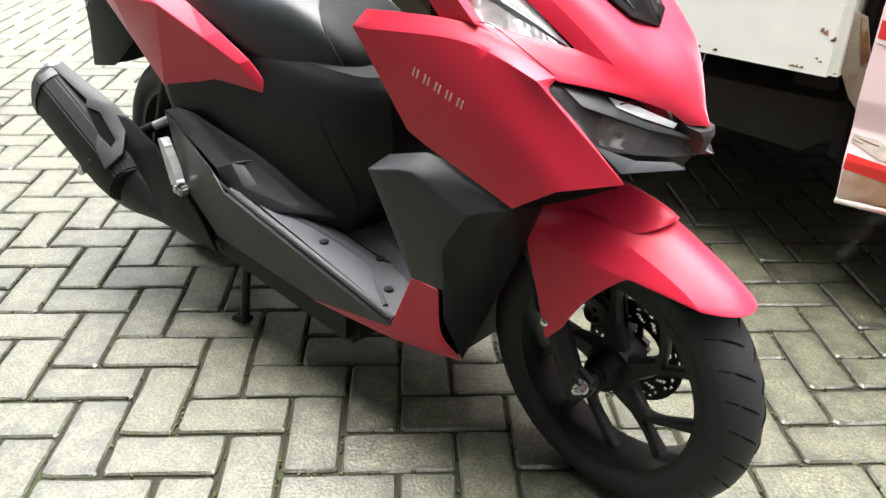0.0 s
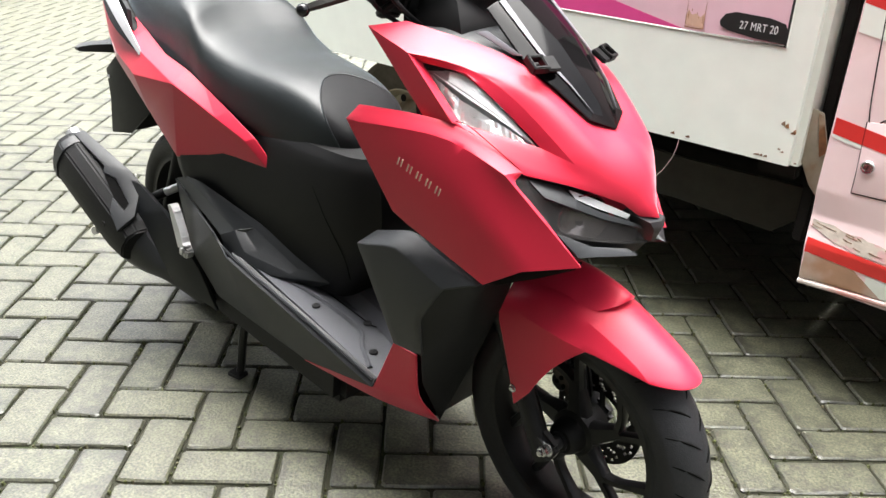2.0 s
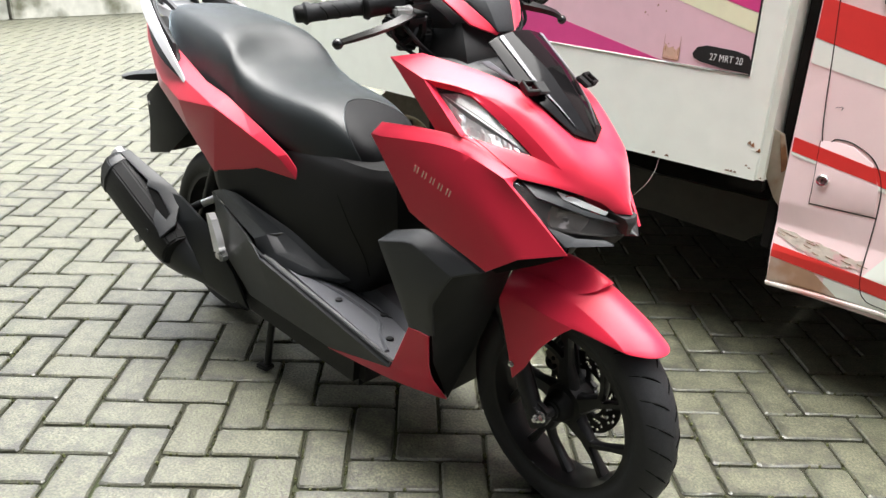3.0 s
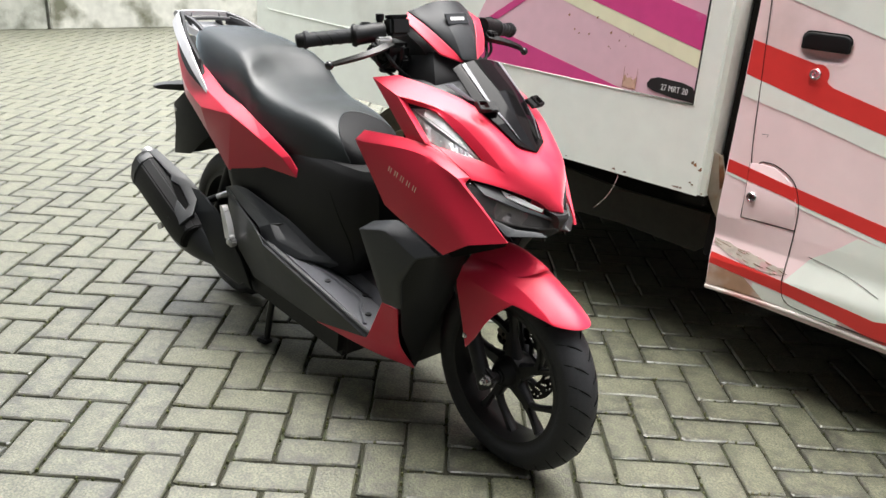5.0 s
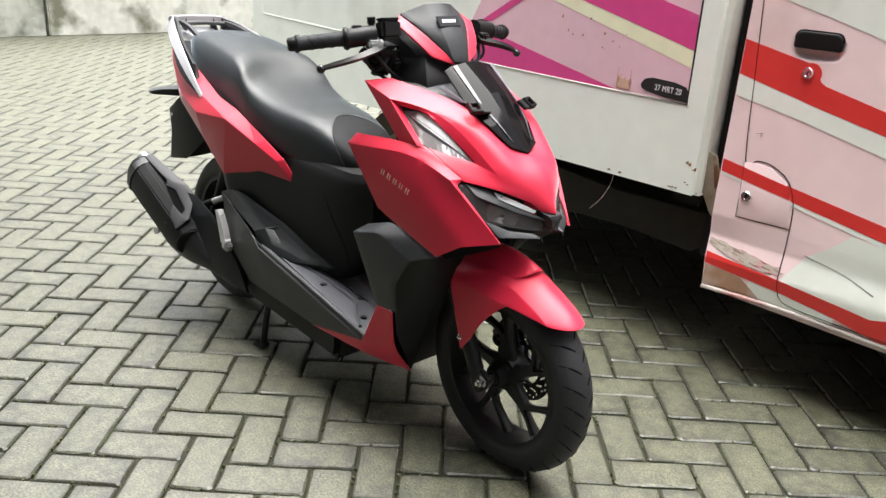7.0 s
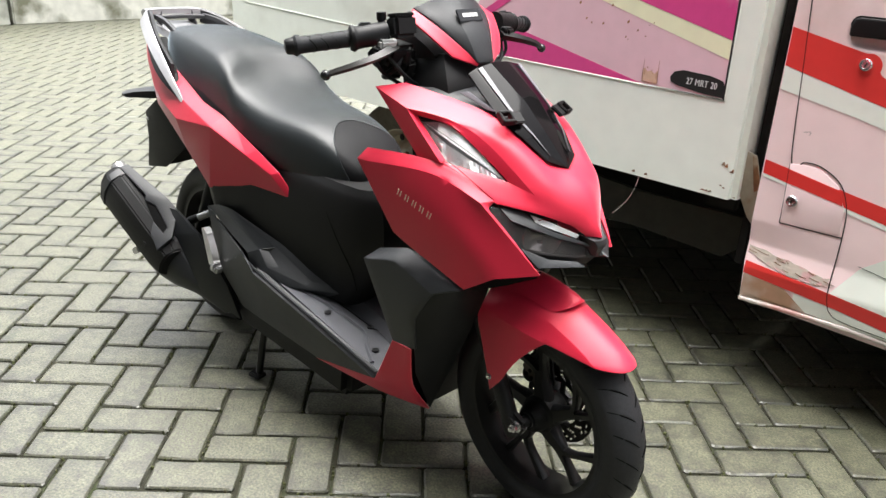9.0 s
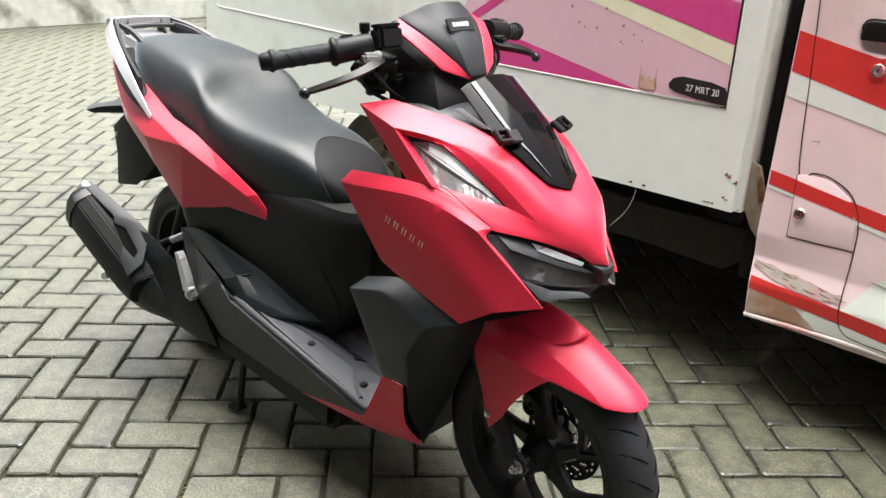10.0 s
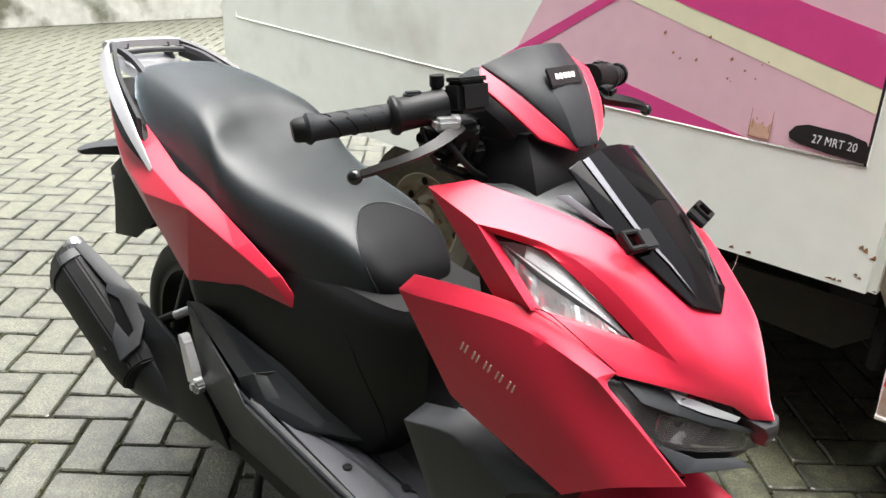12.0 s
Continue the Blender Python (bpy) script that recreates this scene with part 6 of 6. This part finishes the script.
part("flap_gap", tube([(x, surf(x, z) - 0.0008, z) for x, z in ((0.112, 0.700), (0.117, 0.600), (0.118, 0.532), (0.20, 0.534), (0.284, 0.537))], 0.0012, 6, 1), DARK, flap)
for x, z, par in ((0.139, 0.601, flap), (0.240, 0.981, cab)):
    lock = part("lock", lathe_y([(0.0005, -0.0035), (0.0085, -0.0035), (0.0095, -0.0055), (0.0135, -0.0060), (0.0155, -0.0035), (0.0155, 0.003), (0.0005, 0.003)], 26, (x, surf(x, z) - 0.0030, z)), STEEL, par, "worn metal key lock")
    part("keyhole", block((0.0025, 0.002, 0.010), 0.0006, (x, surf(x, z) - 0.0070, z), (0, 15, 0)), DARK, lock)
def paddle(w, z0, z1, y, r):
    """Outline of the pull: rounded at the top, almost square at the foot."""
    pts = []
    for cx, cz, rr, a0 in ((0.250 - w + r, z1 - r, r, 180), (0.250 + w - r, z1 - r, r, 90), (0.250 + w - 0.006, z0 + 0.006, 0.006, 0), (0.250 - w + 0.006, z0 + 0.006, 0.006, -90)):
        for k in range(7):
            a = radians(a0 - 90 * k / 6)
            pts.append((cx + rr * math.cos(a), y, cz + rr * math.sin(a)))
    return pts


handle = part("door_handle", loft([paddle(0.058, 1.050, 1.084, 0.012, 0.018), paddle(0.063, 1.045, 1.089, 0.004, 0.020), paddle(0.064, 1.044, 1.090, -0.0075, 0.020), paddle(0.0632, 1.0446, 1.0894, -0.0105, 0.020), paddle(0.0605, 1.047, 1.087, -0.0122, 0.018), paddle(0.055, 1.050, 1.081, -0.0124, 0.015)], 1), BLACK, cab, "black plastic door handle over a shallow dish", 50)
part("hinge_recess", loft([paddle(0.067, 1.066, 1.0935, -0.0046, 0.022), paddle(0.067, 1.066, 1.0935, 0.004, 0.022)], 1), DARK, handle, "dark gap round the handle")
for (x0, z0), (x1, z1) in (((0.34, 0.475), (0.545, 0.420)), ((0.13, 0.79), (0.145, 0.785))):
    part("scratch", tube([(x0, surf(x0, z0) - 0.002, z0), ((x0 + x1) / 2 + 0.01, surf((x0 + x1) / 2 + 0.01, (z0 + z1) / 2 + 0.006) - 0.002, (z0 + z1) / 2 + 0.006), (x1, surf(x1, z1) - 0.002, z1)], 0.0006, 5, 3), DARK, cab, "dark scratch")
# First block is an added panel that hides lit ground under the box
part("chassis", joined(block((1.2, 0.05, 0.34), 0.01, (-0.62, 0.62, 0.40)), block((1.3, 0.08, 0.14), 0.01, (-0.66, 0.40, 0.50)), block((2.5, 0.08, 0.14), 0.01, (-1.2, 1.1, 0.50))), DARK, truck, "dirty dark chassis rails and an added panel that blocks light")
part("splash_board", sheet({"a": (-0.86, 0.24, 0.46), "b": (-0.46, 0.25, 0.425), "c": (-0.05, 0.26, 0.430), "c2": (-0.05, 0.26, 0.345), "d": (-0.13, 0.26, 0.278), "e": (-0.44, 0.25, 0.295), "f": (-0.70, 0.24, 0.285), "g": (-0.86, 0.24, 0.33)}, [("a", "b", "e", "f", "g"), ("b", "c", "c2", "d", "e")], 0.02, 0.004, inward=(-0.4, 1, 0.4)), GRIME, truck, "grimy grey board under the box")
# Added panels under the cab and far side keep light off the ground
part("cab_underbody", joined(block((1.30, 0.03, 0.26), 0.006, (0.72, 1.36, 0.19)), block((0.04, 1.30, 0.26), 0.006, (1.40, 0.72, 0.19)), block((1.25, 1.20, 0.05), 0.01, (0.72, 0.74, 0.262))), DARK, truck, "dark panels added under the cab to block light")
part("far_skirt", block((2.4, 0.03, 0.42), 0.006, (-1.25, 1.49, 0.36)), DARK, truck, "unseen dark panel added along the far side to block light")
part("mud_guard", block((0.03, 1.30, 0.42), 0.006, (-1.06, 0.75, 0.37)), DARK, truck, "dark cross panel before the axle")
part("corner_bracket", sheet({"a": (-0.020, 0.030, 0.700), "b": (0.006, 0.040, 0.690), "c": (0.034, 0.045, 0.600), "d": (0.036, 0.045, 0.480), "e": (0.008, 0.045, 0.510), "f": (-0.024, 0.035, 0.575)}, [("a", "b", "c", "d", "e", "f")], 0.008, 0.002, inward=(0, 1, 0.6)), WORN_RIM, truck, "pale rusty bracket between box and cab")
part("bracket_rust", sheet({"a": (-0.004, 0.033, 0.690), "b": (0.008, 0.037, 0.684), "c": (0.034, 0.041, 0.600), "d": (0.018, 0.038, 0.585)}, [("a", "b", "c", "d")], 0.003, 0.001, inward=(0, 1, 0.6)), RUST, truck, "rust on the bracket")
part("loose_wire", tube([(-0.335, 0.02, 0.575), (-0.330, -0.01, 0.52), (-0.350, -0.02, 0.47), (-0.385, -0.03, 0.425)], 0.0006, 5, 5), FILLER, truck, "thin hanging wire")
# Dark panel over the box's end stands for shade in the gap
part("cab_gap_panel", block((0.03, 1.33, 1.30), 0.005, (0.004, 0.735, 1.00)), DARK, truck, "dark panel painting the shade in the gap behind the cab")
tw = part("wheel", lathe_y([(0.165, -0.06), (0.185, -0.075), (0.25, -0.085), (0.275, -0.07), (0.285, -0.04), (0.285, 0.04), (0.275, 0.07), (0.25, 0.085), (0.165, 0.07)], 56, (-1.50, 0.16, 0.286)), DUSTY, truck, "truck wheel with worn pale steel rim")
part("rim", lathe_y([(0.168, -0.060), (0.160, -0.060), (0.152, -0.044), (0.142, -0.010), (0.115, 0.004), (0.092, -0.012), (0.078, -0.030), (0.050, -0.036), (0.048, -0.054), (0.0005, -0.056), (0.0005, 0.03), (0.168, 0.03)], 48, (-1.50, 0.16, 0.286)), WORN_RIM, tw, "pale rusty steel rim")
for k in range(5):
    a = 2 * math.pi * k / 5
    part("wheel_nut", disc_y(0.010, 0.018, (-1.50 + 0.066 * math.cos(a), 0.112, 0.286 + 0.066 * math.sin(a)), 6, 0.002), RUST, tw)
for k in range(8):
    a = 2 * math.pi * (k + 0.5) / 8
    part("rim_slot", disc_y(0.014, 0.004, (-1.50 + 0.125 * math.cos(a), 0.149, 0.286 + 0.125 * math.sin(a)), 14, 0.001), DARK, tw)
part("wheel", lathe_y([(0.0005, -0.06), (0.185, -0.075), (0.25, -0.085), (0.285, -0.04), (0.285, 0.04), (0.25, 0.085), (0.0005, 0.07)], 40, (0.86, 0.16, 0.286)), RUBBER, truck, "front truck wheel in the shade")
for x in (-1.50, 0.86):
    part("wheel", lathe_y([(0.0005, -0.06), (0.185, -0.075), (0.25, -0.085), (0.285, -0.04), (0.285, 0.04), (0.25, 0.085), (0.0005, 0.07)], 40, (x, 1.25, 0.286)), RUBBER, truck, "truck wheel on the far side")

# ---- setting ----
GROUND_X, GROUND_Y = (-8.85, 4.0), (-4.0, 6.0)
gm = bpy.data.meshes.new("ground")
gm.from_pydata([(-60, -60, -0.008), (60, -60, -0.008), (60, 60, -0.008), (-60, 60, -0.008)], [], [(0, 1, 2, 3)])
tagged(link("ground", gm, JOINT), "sandy joints and bed under concrete paving", "ground", kind="structure")
for name, y0, y1, mat, label in (("wall_west", 2.02, 9.0, CONCRETE, "stained pale concrete boundary wall"), ("wall_west_pier", -9.0, 1.985, CONCRETE_DARK, "damp darker stretch of concrete wall")):
    tagged(part(name, block((0.25, y1 - y0, 2.6), 0.015, (-8.985, (y0 + y1) / 2, 1.29)), mat, None), label, "wall", kind="structure")

# Unseen walls and roof, added to block light behind the camera and truck
for name, size, at in (("wall_south", (9.0, 0.3, 3.8), (0.2, -2.9, 1.89)), ("roof_south", (9.0, 2.2, 0.16), (0.2, -1.95, 3.88)), ("wall_east", (0.3, 9.0, 2.4), (5.0, 0.4, 1.19)), ("wall_north", (5.6, 0.3, 3.4), (0.5, 3.1, 1.69))):
    tagged(part(name, block(size, 0.02, at), BLOCKER_GREY, None), "unseen plain slab added to block light", "wall", kind="structure")

# ---- pavers ----
P, U0, V0 = 0.1095, -0.036, 0.0195
GAP, CH = 0.0088, 0.0042


def paver_shape(seed):
    """A block with softened corners, uneven edges and a chamfered top: corners, faces and face coordinates."""
    r = np.random.RandomState(seed)
    a, b = P - GAP / 2, P / 2 - GAP / 2
    c = 0.006
    rim = [(-a + c, -b), (-a * 0.33, -b), (a * 0.4, -b), (a - c, -b), (a, -b + c), (a, 0), (a, b - c), (a - c, b), (a * 0.3, b), (-a * 0.36, b), (-a + c, b), (-a, b - c), (-a, 0.006), (-a, -b + c)]
    rim = np.array(rim) + r.uniform(-0.0020, 0.0020, (14, 2))
    top = rim * [1 - CH / a, 1 - CH / b] + r.uniform(-0.0012, 0.0012, (14, 2))
    vs = np.concatenate([np.c_[rim, np.full(14, -0.02)], np.c_[rim, np.full(14, -0.0042)], np.c_[top, r.uniform(-0.0006, 0.0004, 14)]])
    fs = [tuple(range(28, 42))] + [(14 * q + k, 14 * q + (k + 1) % 14, 14 * q + 14 + (k + 1) % 14, 14 * q + 14 + k) for q in (0, 1) for k in range(14)]
    return vs, fs, np.c_[vs[:, 0] / (2 * a) + 0.5, vs[:, 1] / (2 * b) + 0.5]


shapes = [paver_shape(k) for k in range(8)]
pf = shapes[0][1]
order = np.concatenate([np.array(f) for f in pf])


def with_coordinates(mesh, uv):
    mesh.uv_layers.new(name="UVMap").data.foreach_set("uv", uv.astype(np.float32).ravel())
    mesh.materials.append(PAVER)
    return mesh


spots = []
rng = np.random.RandomState(4)
for i in range(-110, 80):
    for j in range(-80, 110):
        k = (i - j) % 4
        if k == 0:
            u, v, ang = U0 + (i + 1) * P, V0 + (j + 0.5) * P, 45.0
        elif k == 2:
            u, v, ang = U0 + (i + 0.5) * P, V0 + j * P, 135.0
        else:
            continue
        x, y = (u - v) * math.sqrt(0.5), (u + v) * math.sqrt(0.5)
        if GROUND_X[0] < x < GROUND_X[1] and GROUND_Y[0] < y < GROUND_Y[1]:
            spots.append((x, y, ang))
spots.sort(key=lambda p: (p[0] + 0.45) ** 2 + ((p[1] + 0.35) * 1.1) ** 2)
pieces = []
for vs, fs, uv in shapes:
    piece = bpy.data.meshes.new("paver")
    piece.from_pydata(vs.tolist(), [], fs)
    pieces.append(with_coordinates(piece, uv[order]))
paving = tagged(link("paving", bpy.data.meshes.new("paving"), PAVER), "grey herringbone concrete block paving with mossy joints", "pavement", kind="structure")
for n, (x, y, ang) in enumerate(spots[:300]):
    ob = new("paver", pieces[rng.randint(8)])
    ob.parent = paving
    ob.matrix_basis = pose(x, y, rng.uniform(-0.0015, 0.0015), rng.uniform(-0.6, 0.6), rng.uniform(-0.5, 0.5), ang + rng.uniform(-0.6, 0.6) + 180 * rng.randint(2))
verts, faces, coords = [], [], []
for n, (x, y, ang) in enumerate(spots[300:]):
    a = radians(ang + rng.uniform(-0.6, 0.6))
    c, s = math.cos(a), math.sin(a)
    pv, _, uv = shapes[rng.randint(8)]
    dz = rng.uniform(-0.0015, 0.0015)
    verts.append(np.stack([x + pv[:, 0] * c - pv[:, 1] * s, y + pv[:, 0] * s + pv[:, 1] * c, pv[:, 2] + dz], 1))
    faces += [tuple(q + 42 * n for q in f) for f in pf]
    coords.append(uv[order])
rest = bpy.data.meshes.new("far_pavers")
rest.from_pydata(np.concatenate(verts).tolist(), [], faces)
with_coordinates(rest, np.concatenate(coords))
far = tagged(link("far_pavers", rest, None, paving), kind="stuff")

# moss and grit caught in the joints
MOSS = material("joint_moss", (0.050, 0.056, 0.020), 0.95, 0, 0.5, 120, 20, 0.5, 300, per_piece=0.45, stain=(0.11, 0.10, 0.06), stain_scale=30, stain_at=(0.55, 0.62))
mr = np.random.RandomState(9)
mv, mf = [], []
for x, y, ang in spots[:900]:
    a = radians(ang)
    for _ in range(mr.randint(3, 9)):
        if mr.rand() < 0.5:
            u, v = mr.uniform(-P, P), (P / 2) * mr.choice((-1, 1)) + mr.normal(0, 0.0022)
        else:
            u, v = P * mr.choice((-1, 1)) + mr.normal(0, 0.0022), mr.uniform(-P / 2, P / 2)
        cx, cy = x + u * math.cos(a) - v * math.sin(a), y + u * math.sin(a) + v * math.cos(a)
        n, r0, h = len(mv), mr.uniform(0.0025, 0.0062), mr.uniform(-0.0035, 0.0022)
        for k in range(5):
            q = 2 * math.pi * k / 5 + mr.uniform(-0.4, 0.4)
            rr = r0 * mr.uniform(0.7, 1.5)
            mv.append((cx + rr * math.cos(q), cy + rr * math.sin(q), -0.012))
        for k in range(5):
            q = 2 * math.pi * k / 5 + mr.uniform(-0.5, 0.5)
            mv.append((cx + 0.6 * r0 * math.cos(q), cy + 0.6 * r0 * math.sin(q), h))
        mf += [(n + k, n + (k + 1) % 5, n + 5 + (k + 1) % 5, n + 5 + k) for k in range(5)] + [tuple(range(n + 5, n + 10))]
mm = bpy.data.meshes.new("joint_moss")
mm.from_pydata(mv, [], mf)
tagged(link("joint_moss", mm, MOSS), "dark green moss and grit in paving joints", "moss", kind="stuff")
